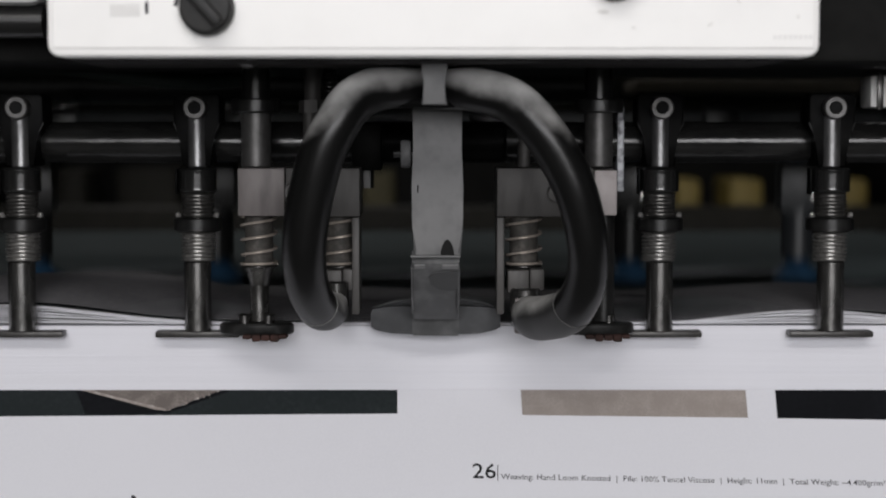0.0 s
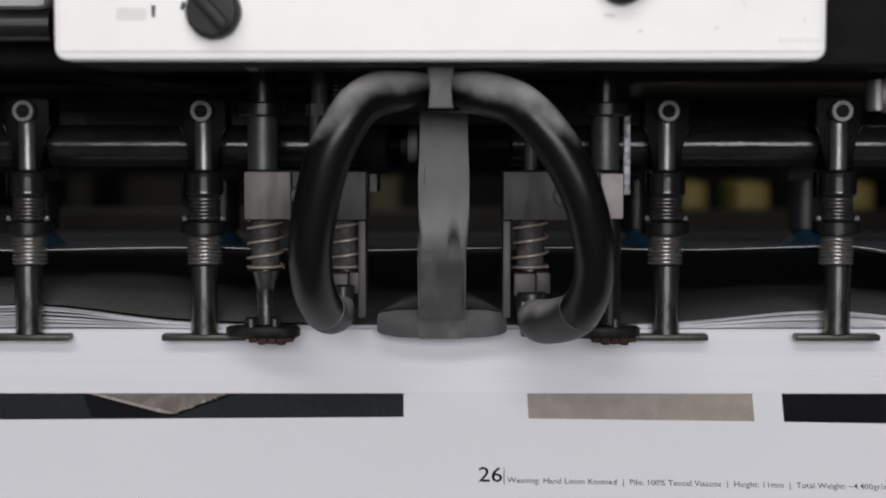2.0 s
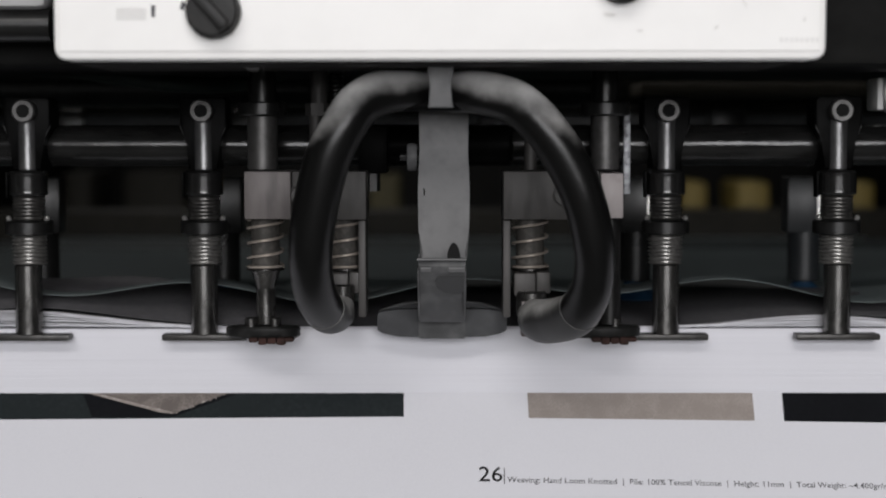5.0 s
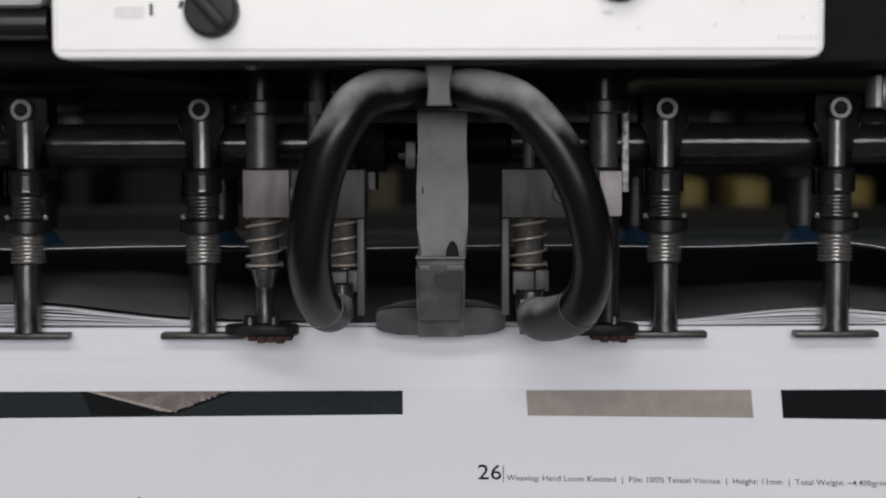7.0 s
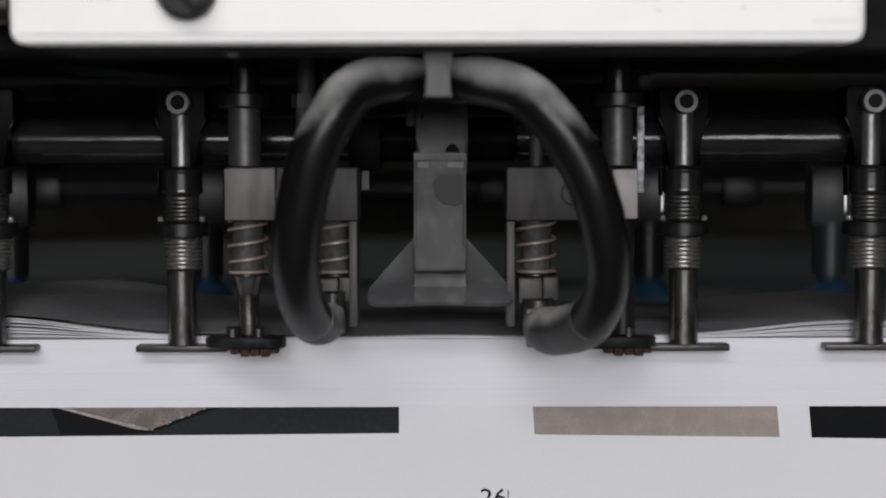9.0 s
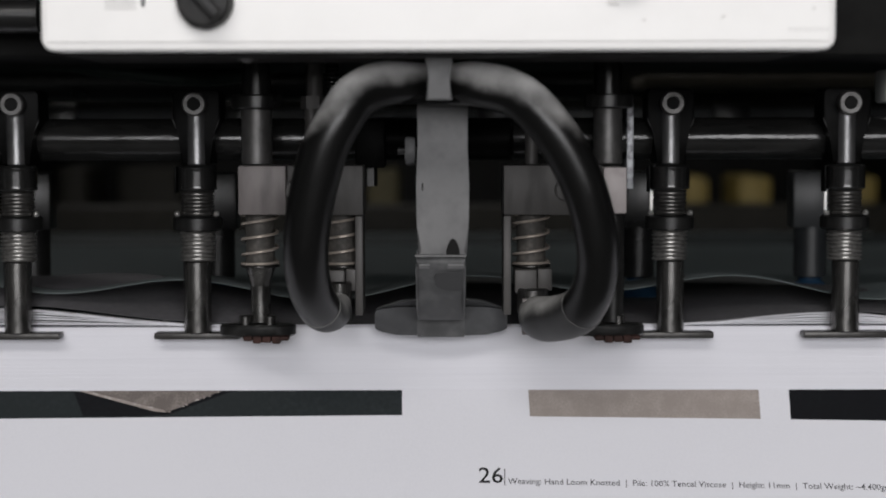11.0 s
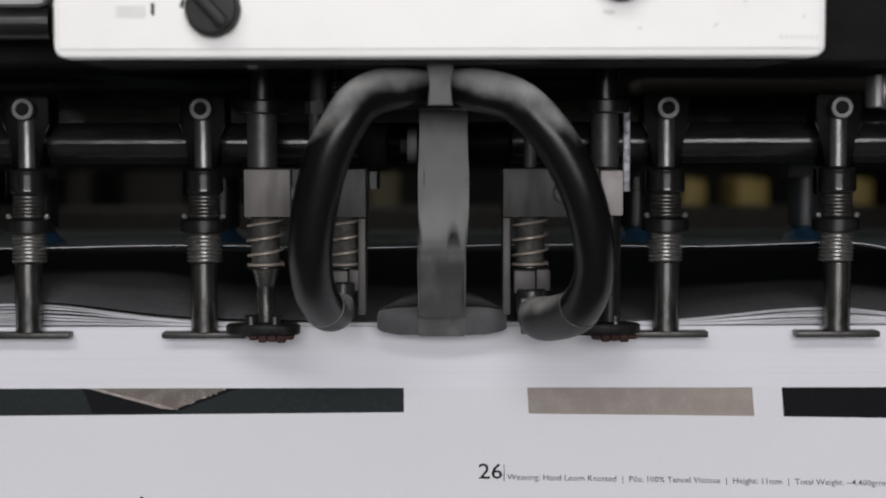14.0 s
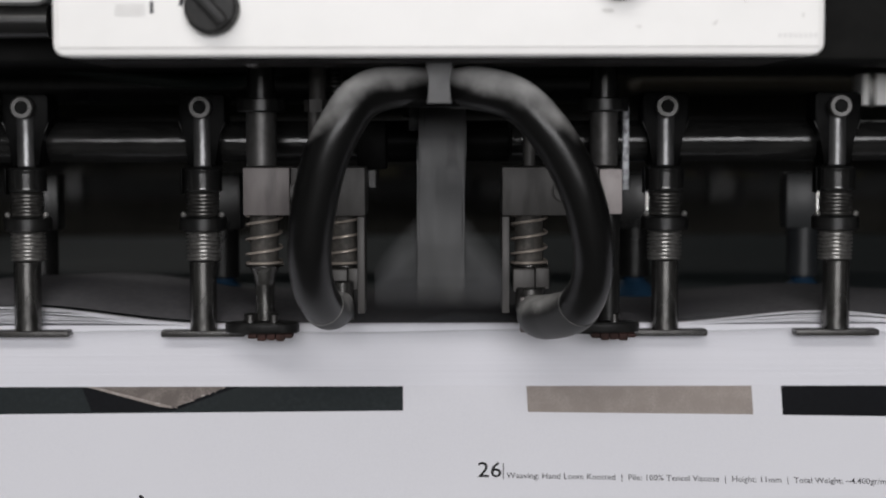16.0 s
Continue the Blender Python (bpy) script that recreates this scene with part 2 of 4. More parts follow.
def box(x0, x1, y0, y1, z0, z1, bevel=0.0, seg=2, bm=None):
    bm = bm or bmesh.new()
    r = bmesh.ops.create_cube(bm, size=1)
    bmesh.ops.transform(bm, matrix=Matrix.LocRotScale(((x0 + x1) / 2, (y0 + y1) / 2, (z0 + z1) / 2), None, (abs(x1 - x0), abs(y1 - y0), abs(z1 - z0))), verts=r["verts"])
    if bevel:
        es = list({e for v in r["verts"] for e in v.link_edges})
        bmesh.ops.bevel(bm, geom=es, offset=bevel, segments=seg, affect="EDGES", profile=0.5)
    return bm


def lathe(profile, m=Matrix(), seg=28, bm=None):
    """Turn a profile of (radius, height) about z; m places it."""
    bm = bm or bmesh.new()
    rings = []
    for r, z in profile:
        rings.append([bm.verts.new(m @ Vector((r * math.cos(a), r * math.sin(a), z))) for a in (2 * math.pi * i / seg for i in range(seg))])
    for a, b in zip(rings, rings[1:]):
        for i in range(seg):
            bm.faces.new((a[i], a[(i + 1) % seg], b[(i + 1) % seg], b[i]))
    bm.faces.new(rings[0])
    bm.faces.new(rings[-1])
    return bm


def rod(p, q, r, seg=24, bevel=0.0, bm=None):
    p, q = Vector(p), Vector(q)
    h = (q - p).length
    m = Matrix.Translation(p) @ (q - p).to_track_quat("Z", "Y").to_matrix().to_4x4()
    prof = [(r - bevel, 0), (r, bevel), (r, h - bevel), (r - bevel, h)] if bevel else [(r, 0), (r, h)]
    return lathe(prof, m, seg, bm)


def tube(points, radii, seg=20, bm=None):
    """A round tube along points, with a radius for each."""
    bm = bm or bmesh.new()
    pts = [Vector(p) for p in points]
    rings, ref = [], Vector((0, 1, 0.02)).normalized()
    for i, p in enumerate(pts):
        t = (pts[min(i + 1, len(pts) - 1)] - pts[max(i - 1, 0)]).normalized()
        a = ref - ref.dot(t) * t
        a.normalize()
        b = t.cross(a)
        ref = a
        rings.append([bm.verts.new(p + radii[i] * (math.cos(2 * math.pi * k / seg) * a + math.sin(2 * math.pi * k / seg) * b)) for k in range(seg)])
    for a, b in zip(rings, rings[1:]):
        for k in range(seg):
            bm.faces.new((a[k], a[(k + 1) % seg], b[(k + 1) % seg], b[k]))
    bm.faces.new(rings[0])
    bm.faces.new(rings[-1])
    return bm


def smooth_line(points, n):
    """A Catmull-Rom line through the points, n steps to a span; works on tuples of any length."""
    p = [np.array(x, float) for x in points]
    p = [2 * p[0] - p[1]] + p + [2 * p[-1] - p[-2]]
    out = []
    for i in range(1, len(p) - 2):
        for k in range(n):
            t = k / n
            out.append(0.5 * (2 * p[i] + (p[i + 1] - p[i - 1]) * t + (2 * p[i - 1] - 5 * p[i] + 4 * p[i + 1] - p[i + 2]) * t * t + (3 * p[i] - p[i - 1] - 3 * p[i + 1] + p[i + 2]) * t ** 3))
    return out + [p[-2]]


def coil(x, y, z0, z1, r, wire, turns, bm=None):
    n = int(turns * 24)
    pts = []
    for i in range(n + 1):
        f = i / n
        # the end turns lie close together
        h = z0 + (z1 - z0) * (0.04 * min(f * turns, 1) + (1 - 0.08) * min(max((f * turns - 1) / (turns - 1.6), 0), 1) + 0.04 * max(0, (f - 1 + 0.6 / turns) * turns / 0.6))
        a = 2 * math.pi * turns * f
        pts.append((x + r * math.cos(a), y + r * math.sin(a), h))
    return tube(pts, [wire] * len(pts), 8, bm)


def prism(outline, y0, y1, bevel=0.0):
    """An outline in x, z, given depth from y0 to y1."""
    bm = bmesh.new()
    a = [bm.verts.new((x, y0, z)) for x, z in outline]
    b = [bm.verts.new((x, y1, z)) for x, z in outline]
    n = len(a)
    front = bm.faces.new(a)
    bm.faces.new(b)
    for i in range(n):
        bm.faces.new((a[i], a[(i + 1) % n], b[(i + 1) % n], b[i]))
    if bevel:
        bmesh.ops.bevel(bm, geom=list(front.edges), offset=bevel, segments=2, affect="EDGES", profile=0.5)
    return bm


# ---- the hall ----
def hall():
    F, C = -0.85, 2.25
    fl = tagged(link("floor", box(-5, 5, -3.4, 6, F - 0.1, F), M_FLOOR, 0), "grey sealed concrete floor of the print hall", "floor", kind="structure")
    tagged(link("ceiling", box(-5, 5, -3.4, 6, C, C + 0.1), M_HALL, 0), "plain pale ceiling of the print hall", "ceiling", kind="structure")
    for nm, b in (("wall_north", (-5, 5, 6, 6.1)), ("wall_west", (-5.1, -5, -3.2, 6)), ("wall_east", (5, 5.1, -3.2, 6))):
        tagged(link(nm, box(*b, F, C), M_HALL, 0), "plain plastered wall of the print hall", "wall", kind="structure")
    # the wall behind the camera, with a long low window
    bm = box(-5, 5, -3.4, -3.2, F, 0.15)
    box(-5, 5, -3.4, -3.2, 1.05, C, bm=bm)
    box(-5, -0.8, -3.4, -3.2, 0.15, 1.05, bm=bm)
    box(1.2, 5, -3.4, -3.2, 0.15, 1.05, bm=bm)
    tagged(link("wall_south", bm, M_HALL, 0), "plastered hall wall with a long low window", "wall", kind="structure")
    win = thing("window_1", "long low window band in the hall wall", "window", kind="structure", at=(0.2, -3.3, 0.15))
    bm = box(-1.0, 1.0, -0.03, 0.03, 0, 0.04)
    box(-1.0, 1.0, -0.03, 0.03, 0.86, 0.90, bm=bm)
    for x in (-0.98, 0.98):
        box(x - 0.02, x + 0.02, -0.03, 0.03, 0.04, 0.86, bm=bm)
    part("window_frame", bm, M_WHITE, win, smooth=0)


hall()


# ---- the feeder's frame and housing ----
def feeder_frame():
    t = thing("feeder_frame", "black-painted steel frame and head beam of the feeder", "machine frame", at=(0, 0.1, -0.85))
    o = Vector((0, -0.1, 0.85))

    def put(name, bm, mat, label=""):
        bmesh.ops.translate(bm, verts=bm.verts, vec=o)
        return part(name, bm, mat, t, label)
    put("head_beam", box(-0.46, 0.46, -0.05, 0.13, 0.11430, 0.30, 0.004), M_MACHINE)
    for s in (-1, 1):
        put("side_frame", box(s * 0.44, s * 0.52, -0.1, 1.3, -0.85, 0.30, 0.006), M_MACHINE)
    put("cross_tube", rod((-0.44, 0.16, 0.11309), (0.08, 0.16, 0.11309), 0.012), M_BLACK)
    put("rear_rail", box(-0.44, 0.44, 0.34, 0.36, 0.09477, 0.12923, 0.003), M_OLIVE)
    put("rear_ledge", box(0.11848, 0.44, 0.27, 0.335, 0.10952, 0.11720, 0.002), M_LEDGE)
    put("rear_plate", box(-0.44, 0.44, 1.25, 1.28, -0.85, 0.5, 0.003), M_MACHINE)
    put("deck_plate", box(-0.44, 0.44, 0.62, 1.24, -0.20, -0.19, 0.003), M_MACHINE)
    return t


feeder_frame()


# ---- control panel ----
def control_panel():
    yf = -0.13
    x0, x1, z0 = -0.14097, 0.13771, 0.11332
    z1 = z0 + 0.11
    t = thing("control_panel", "white enamelled control panel with black rotary knobs under the feeder head", "control panel", at=(0, yf, z0))
    o = -Vector((0, yf, z0))

    def put(name, bm, mat, label="", parent=None):
        bmesh.ops.translate(bm, verts=bm.verts, vec=o)
        return part(name, bm, mat, parent or t, label)
    # a cover with rounded corners
    bm = box(x0, x1, yf, yf + 0.014, z0, z1)
    bmesh.ops.bevel(bm, geom=[e for e in bm.edges if abs(e.verts[0].co.y - e.verts[1].co.y) > 0.01], offset=0.0045, segments=5, affect="EDGES", profile=0.5)
    bmesh.ops.bevel(bm, geom=[e for e in bm.edges if e.verts[0].co.y < yf + 1e-5 and e.verts[1].co.y < yf + 1e-5], offset=0.0014, segments=3, affect="EDGES", profile=0.5)
    put("cover", bm, M_WHITE)
    bm = box(x0 + 0.002, x1 - 0.002, yf - 0.0006, yf + 0.004, z0 + 0.0030, z1 - 0.003, 0.0003, 1)
    put("face_plate", bm, M_WHITE)
    bm = box(x0 + 0.0045, x1 - 0.0085, yf + 0.0145, yf + 0.079, z0 - 0.0012, z1 - 0.002, 0.002)
    put("rear_box", bm, M_PANELBACK, "black painted box behind the cover")
    for kx, kz, kr, ang in ((-0.08284, 0.13052, 0.00946, -42), (0.06381, 0.14303, 0.00946, 10)):
        m = Matrix.Translation((kx, yf - 0.0006, kz)) @ Matrix.Rotation(radians(90), 4, "X")
        k = put("knob", lathe([(kr * 1.04, 0), (kr * 1.04, 0.0012), (kr, 0.0014), (kr, 0.007), (kr - 0.001, 0.0082), (kr - 0.0035, 0.0084)], m, 40), M_KNOB)
        bm = box(-0.0024, 0.0024, -0.0045, 0.0, -kr * 0.86, kr * 0.86, 0.001, 3)
        bmesh.ops.transform(bm, matrix=Matrix.Translation((kx, yf - 0.0088, kz)) @ Matrix.Rotation(radians(ang), 4, "Y"), verts=bm.verts)
        g = put("grip_bar", bm, M_KNOB, parent=k)
        bm = box(-0.0002, 0.0002, -0.0003, 0.0, -kr * 0.8, kr * 0.8)
        bmesh.ops.transform(bm, matrix=Matrix.Translation((kx + 0.0003, yf - 0.0134, kz)) @ Matrix.Rotation(radians(ang), 4, "Y"), verts=bm.verts)
        put("pointer_line", bm, M_STAIN, parent=k)
    bx, bz = -0.07332, 0.11377
    put("bolt_head", lathe([(0.0001, -0.0032), (0.002, -0.003), (0.0038, -0.0018), (0.0042, 0.0), (0.0042, 0.004)], Matrix.Translation((bx, -0.09, bz)), 20), M_STEEL)
    ys = yf - 0.0006

    def mark(name, px0, px1, pz0, pz1, mat, turn=0.0):
        bm = box(px0, px1, ys - 0.0002, ys + 0.0002, pz0, pz1)
        if turn:
            bmesh.ops.rotate(bm, verts=bm.verts, cent=((px0 + px1) / 2, ys, (pz0 + pz1) / 2), matrix=Matrix.Rotation(radians(turn), 3, "Y"))
        put(name, bm, mat)
    for i in range(5):
        mark("symbol_line", -0.11804, -0.10725, 0.13173 - i * 0.00090, 0.13149 - i * 0.00090, M_FAINT)
    mark("symbol_bar", -0.10542, -0.10420, 0.12870, 0.13294, M_GREYINK)
    mark("scale_tick", -0.09484, -0.09341, 0.13133, 0.13415, M_GREYINK, 14)
    for i, w in enumerate((3, 3, 4, 4, 3, 5, 4, 3)):
        mark("serial_bar", 0.12083 + i * 0.00185, 0.12083 + i * 0.00185 + 0.00103, 0.11960, 0.12122, M_SERIAL)
    return t


PANEL = control_panel()


# ---- panel smudges: small smears of grease ----
def smudge(x, z, w, h, turn):
    n = 14
    ys = -0.1308
    bm = bmesh.new()
    rnd = random.Random(int(abs(x) * 1e6))
    c = [bm.verts.new((0, 0, 0))]
    ring = [bm.verts.new((w * math.cos(2 * math.pi * i / n) * rnd.uniform(0.6, 1.1), 0, h * math.sin(2 * math.pi * i / n) * rnd.uniform(0.6, 1.1))) for i in range(n)]
    for i in range(n):
        bm.faces.new((c[0], ring[i], ring[(i + 1) % n]))
    bmesh.ops.transform(bm, matrix=Matrix.Translation((x, ys + 0.13 - 0.0001, z - 0.11332)) @ Matrix.Rotation(radians(turn), 4, "Y"), verts=bm.verts)
    part("grease_smudge", bm, M_SMUDGE, PANEL, smooth=0)


M_SMUDGE = material("thin_grease", (0.55, 0.53, 0.51), 0.5, 0, 0.1, 400, 0, (0.74, 0.73, 0.71), 200)
smudge(0.05923, 0.12951, 0.00247, 0.00082, 8)
smudge(0.09796, 0.12486, 0.00123, 0.00041, -40)
smudge(0.10804, 0.13335, 0.00206, 0.00025, 55)
smudge(0.12949, 0.12769, 0.00051, 0.00103, 0)
smudge(0.07048, 0.12365, 0.00103, 0.00031, 0)
smudge(-0.07660, 0.12243, 0.00103, 0.00041, -10)


# ---- cross bar and hold-down rods ----
BAR_Y, BAR_R = 0.022, 0.00928
BAR_Z = 0.08146
bar = thing("cross_bar", "dark oily round steel cross bar across the feeder", "bar", at=(0, BAR_Y, BAR_Z))
# the middle section is added and near-black, standing in for the dark centre
for x0, x1 in ((-0.44, -0.03694), (-0.03694 + 0.0006, 0.02976), (0.02976 + 0.0006, 0.44)):
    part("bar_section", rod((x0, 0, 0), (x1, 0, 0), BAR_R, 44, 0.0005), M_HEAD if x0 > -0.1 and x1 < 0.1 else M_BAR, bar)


def thread(r0, r1, z0, z1, turns):
    prof, n = [], turns
    for i in range(n):
        za = z0 + (z1 - z0) * i / n
        zb = z0 + (z1 - z0) * (i + 1) / n
        zm = (za + zb) / 2
        d = (zb - za) * 0.27
        prof += [(r0, za), (r0, zm - d), (r1 - 0.0004, zm - d * 0.8), (r1, zm - d * 0.2), (r1 - 0.0005, zm + d), (r0, zm + d * 1.1)]
    return lathe(prof, seg=28)


def hold_down_rod(x):
    """A clamp on the cross bar with a threaded sleeve, a ring nut and a rod that ends in a flat T foot."""
    t = thing("hold_down_rod", "black clamp with threaded steel rod and flat T foot", "hold-down rod", "hold-down rods along the pile edge", at=(x, 0, 0))
    zt, zs = 0.10296, 0.09676
    z300, z345 = 0.07093, 0.05971
    w, r = 0.01025, 0.00825
    # head: block that narrows into the collar round the bar
    half = [(w - 0.0015, zt), (w, zt - 0.0015), (w, 0.0906), (0.0090, 0.0880), (0.0073, 0.0845), (0.0066, 0.0815), (0.0066, z300)]
    out = half + [(-a, b) for a, b in reversed(half)]
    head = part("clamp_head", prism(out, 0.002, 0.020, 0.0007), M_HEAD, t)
    # added steel strips paint the highlights along the worn chamfers
    for s in (-1, 1):
        rim = tube([(s * (a + 0.0001), 0.0026, b) for a, b in ((w, 0.0904), (0.0090, 0.0880), (0.0073, 0.0845), (0.0067, 0.0822))], [0.0001, 0.0004, 0.0004, 0.0001], 8)
        part("worn_rim_glint", rim, M_NECK, head, "bright steel rim on the worn chamfer, standing in for its highlight")
    part("clamp_collar", lathe([(0.01000, 0), (0.01050, 0.001), (0.01050, 0.011), (0.01000, 0.012)], Matrix.Translation((-0.006, BAR_Y, BAR_Z)) @ Matrix.Rotation(radians(90), 4, "Y"), 32), M_BLACK, t)
    part("neck", rod((0, 0.004, z300 - 0.0004), (0, 0.004, 0.09404), 0.00430, 20, 0.0006), M_NECK, t, "bright worn neck of the clamp")
    m = Matrix.Translation((0, 0.003, zs)) @ Matrix.Rotation(radians(90), 4, "X")
    rs = 0.00513
    sc = part("cap_screw", lathe([(rs, 0), (rs, 0.0068), (rs - 0.0006, 0.0075), (rs * 0.56, 0.0075), (rs * 0.52, 0.0068), (rs * 0.52, 0.0045)], m, 30), M_SCREW, t, "steel socket cap screw")
    # flush matte-black hexagon paints the shade inside the socket
    part("hex_socket_shade", lathe([(rs * 0.56, 0.0046), (rs * 0.56, 0.00757)], m @ Matrix.Rotation(0.3, 4, "Z"), 6), M_MARKSHADE, sc, smooth=0)
    part("sleeve", lathe([(0.0082, z345), (0.0086, z345 + 0.0008)] + [(0.0086 - (0.00016 if k % 2 else 0), z345 + 0.0012 + 0.00075 * k) for k in range(11)] + [(0.0086, z300 - 0.0015), (0.0078, z300 - 0.0005)], Matrix.Translation((0, 0.004, 0)), 32), M_SLEEVE, t)
    part("slot_tab", box(-0.0097, -0.0087, 0.001, 0.008, z345 - 0.0012, z300 - 0.001, 0.0003), M_HEAD, t)
    bm = thread(0.0068, 0.0075, 0.04821, z345, 7)
    bmesh.ops.translate(bm, verts=bm.verts, vec=(0, 0.004, 0))
    part("upper_thread", bm, M_OILTHREAD, t)
    nr = 0.01050
    nut = part("ring_nut", lathe([(nr - 0.001, 0.04221), (nr, 0.04296), (nr, 0.04771), (nr - 0.001, 0.04846), (0.00625, 0.04859)], Matrix.Translation((0, 0.004, 0)), 36), M_BLACK, t)
    for s in (-1, 1):
        bm = rod((s * 0.0080, 0.002, 0.0484), (s * 0.0089, 0.0012, 0.0504), 0.0012, 10, 0.0005)
        part("set_screw", bm, M_BRIGHT, nut, "bright set screw")
    bm = thread(0.0066, 0.0079, 0.02867, 0.04221, 8)
    bmesh.ops.translate(bm, verts=bm.verts, vec=(0, 0.004, 0))
    part("lower_thread", bm, M_THREAD, t)
    part("rod", rod((0, 0.001, -0.0021), (0, 0.001, 0.02917), 0.00600, 30, 0.0006), M_DARKSTEEL, t)
    part("t_foot", box(-0.01851, 0.01851, -0.0035, 0.0052, -0.0046, -0.0019, 0.0006), M_PLATE, t, "flat dark T-shaped foot plate")
    return t


first = hold_down_rod(-0.18465)
for px in (-0.10669, 0.09819, 0.17415):
    copy_thing(first, Matrix.Translation((px, 0, 0)))


# ---- sucker blocks ----
BY = -0.022


def sucker_block(s, x0, x1, springs, strip_x, post_x, ring_x, disc_x):
    """A milled block on a guide post, with springs below and a flat disc sucker on the pile."""
    zt, zb = 0.07069, 0.04987
    t = thing("sucker_block", "milled grey steel block with coil springs and flat disc sucker", "sucker unit", "sucker units of the feeder head", at=((x0 + x1) / 2, 0, zt))
    o = -Vector(((x0 + x1) / 2, 0, zt))

    def put(name, bm, mat, label="", parent=None, smooth=30):
        bmesh.ops.translate(bm, verts=bm.verts, vec=o)
        return part(name, bm, mat, parent or t, label, smooth)
    cut = x0 + 0.02038 if s < 0 else x1 - 0.01019
    put("block", box(min(x0, cut) if s > 0 else cut, cut if s > 0 else x1, BY, BY + 0.03, zb, zt, 0.0005), M_BLOCK)
    # lighter end pieces: the left one paints the light on the block's end
    put("end_block", box(x0, cut - 0.0004, BY - 0.002, BY + 0.03, zb + 0.0004, zt, 0.0006) if s < 0 else box(cut + 0.0004, x1, BY - 0.002, BY + 0.03, zb + 0.0006, zt - 0.0008, 0.0008), M_BLOCKLIGHT if s < 0 else M_BLOCKEND, "end piece in a lighter tone, as if lit")
    m = Matrix.Translation((ring_x, BY, 0.06029)) @ Matrix.Rotation(radians(90), 4, "X")
    rr = 0.00485
    put("bolt", lathe([(rr, 0), (rr, 0.0004), (rr - 0.0006, 0.0006), (rr - 0.0010, 0.0001), (rr * 0.4, 0.0001)], m, 28), M_BLOCK)
    for sx in springs:
        sy = BY + 0.011
        zs0, zs1 = 0.02856, zb - 0.0002
        if sx > 0.06:
            put("dark_pin", rod((sx, sy, 0.004), (sx, sy, zb), 0.00493, 22), M_BLACK)
            continue
        put("guide_post", rod((sx, sy, zs0 - 0.0005), (sx, sy, zb), 0.00616, 24), M_POST, "dusty guide post inside the spring")
        put("spring", coil(sx, sy, zs0, zs1, 0.00764, 0.00062, 4.6), M_SPRING, "thin steel coil spring")
        put("spring_washer", lathe([(0.00739, zs0 - 0.0013), (0.00838, zs0 - 0.0009), (0.00838, zs0 - 0.0003), (0.00739, zs0)], Matrix.Translation((sx, sy, 0)), 28), M_STEEL)
        # pin with nut below the washer
        put("pin", rod((sx, sy, 0.004), (sx, sy, zs0 - 0.001), 0.00419, 22), M_DARKSTEEL)
        put("pin_cone", lathe([(0.00419, zs0 - 0.009), (0.00493, zs0 - 0.006), (0.00640, zs0 - 0.0014)], Matrix.Translation((sx, sy, 0)), 26), M_DARKSTEEL)
        if abs(sx) < 0.05:
            put("clamp_nut", box(sx - 0.00739, sx + 0.00197, sy - 0.012, sy + 0.006, zs0 - 0.0115, zs0 - 0.0016, 0.0008), M_BLOCK)
            put("nut_lug", box(sx + 0.00222, sx + 0.00838, sy - 0.011, sy + 0.006, zs0 - 0.0105, zs0 - 0.0012, 0.0008), M_BLOCK)
    put("guide_strip", box(strip_x - 0.0016, strip_x + 0.0016, BY - 0.001, BY + 0.02, 0.00798, zb - 0.0003, 0.0004), M_BLOCK, "thin vertical steel guide strip")
    if s > 0:
        put("stub_post", rod((0.03730, BY + 0.012, zt + 0.0001), (0.03730, BY + 0.012, 0.08464), 0.00271, 18, 0.0004), M_BLOCK)
    py = BY + 0.012
    put("post", rod((post_x, py, zt + 0.0002), (post_x, py, 0.09492), 0.0066 if s < 0 else 0.0062, 32, 0.0006), M_SCREW)
    put("collar", lathe([(0.01011, 0.09443), (0.01061, 0.09516), (0.01061, 0.09981), (0.01011, 0.10054)], Matrix.Translation((post_x, py, 0)), 36), M_BLACK)
    put("upper_post", rod((post_x, py, 0.10054), (post_x, py, 0.11699), 0.0060, 28), M_BLACK)
    # flat disc sucker
    dz = -0.00183
    dr = 0.01624
    put("disc", lathe([(dr - 0.001, dz), (dr, dz + 0.0008), (dr, dz + 0.0042), (dr - 0.0012, dz + 0.005), (0.004, dz + 0.0052)], Matrix.Translation((disc_x, -0.012, 0)) @ Matrix.Diagonal((1, 0.42, 1, 1)), 40), M_BLACK)
    for k, (dx, hh) in enumerate(((-0.0075, 0.0014), (-0.0035, 0.0024), (0.0005, 0.0021), (0.0045, 0.0025), (0.008, 0.0012))):
        put("rubber_lug", box(disc_x + 0.004 + dx - 0.0019, disc_x + 0.004 + dx + 0.0019, -0.021, -0.013, dz - hh, dz + 0.0006, 0.0007), M_RUBBER, "brown worn rubber lug")
    for k in (-1, 1):
        put("disc_screw", rod((disc_x + k * 0.0052, -0.013, dz + 0.0045), (disc_x + k * 0.0052, -0.013, dz + 0.0088), 0.00271, 14, 0.0005), M_STEEL)
    return t


sucker_block(-1, -0.08568, -0.03364, (-0.07807, -0.04334), -0.03542, -0.07907, -0.06196, -0.07923)
sucker_block(1, 0.02517, 0.07648, (0.03719, 0.07191), 0.02669, 0.06974, 0.05107, 0.06911)


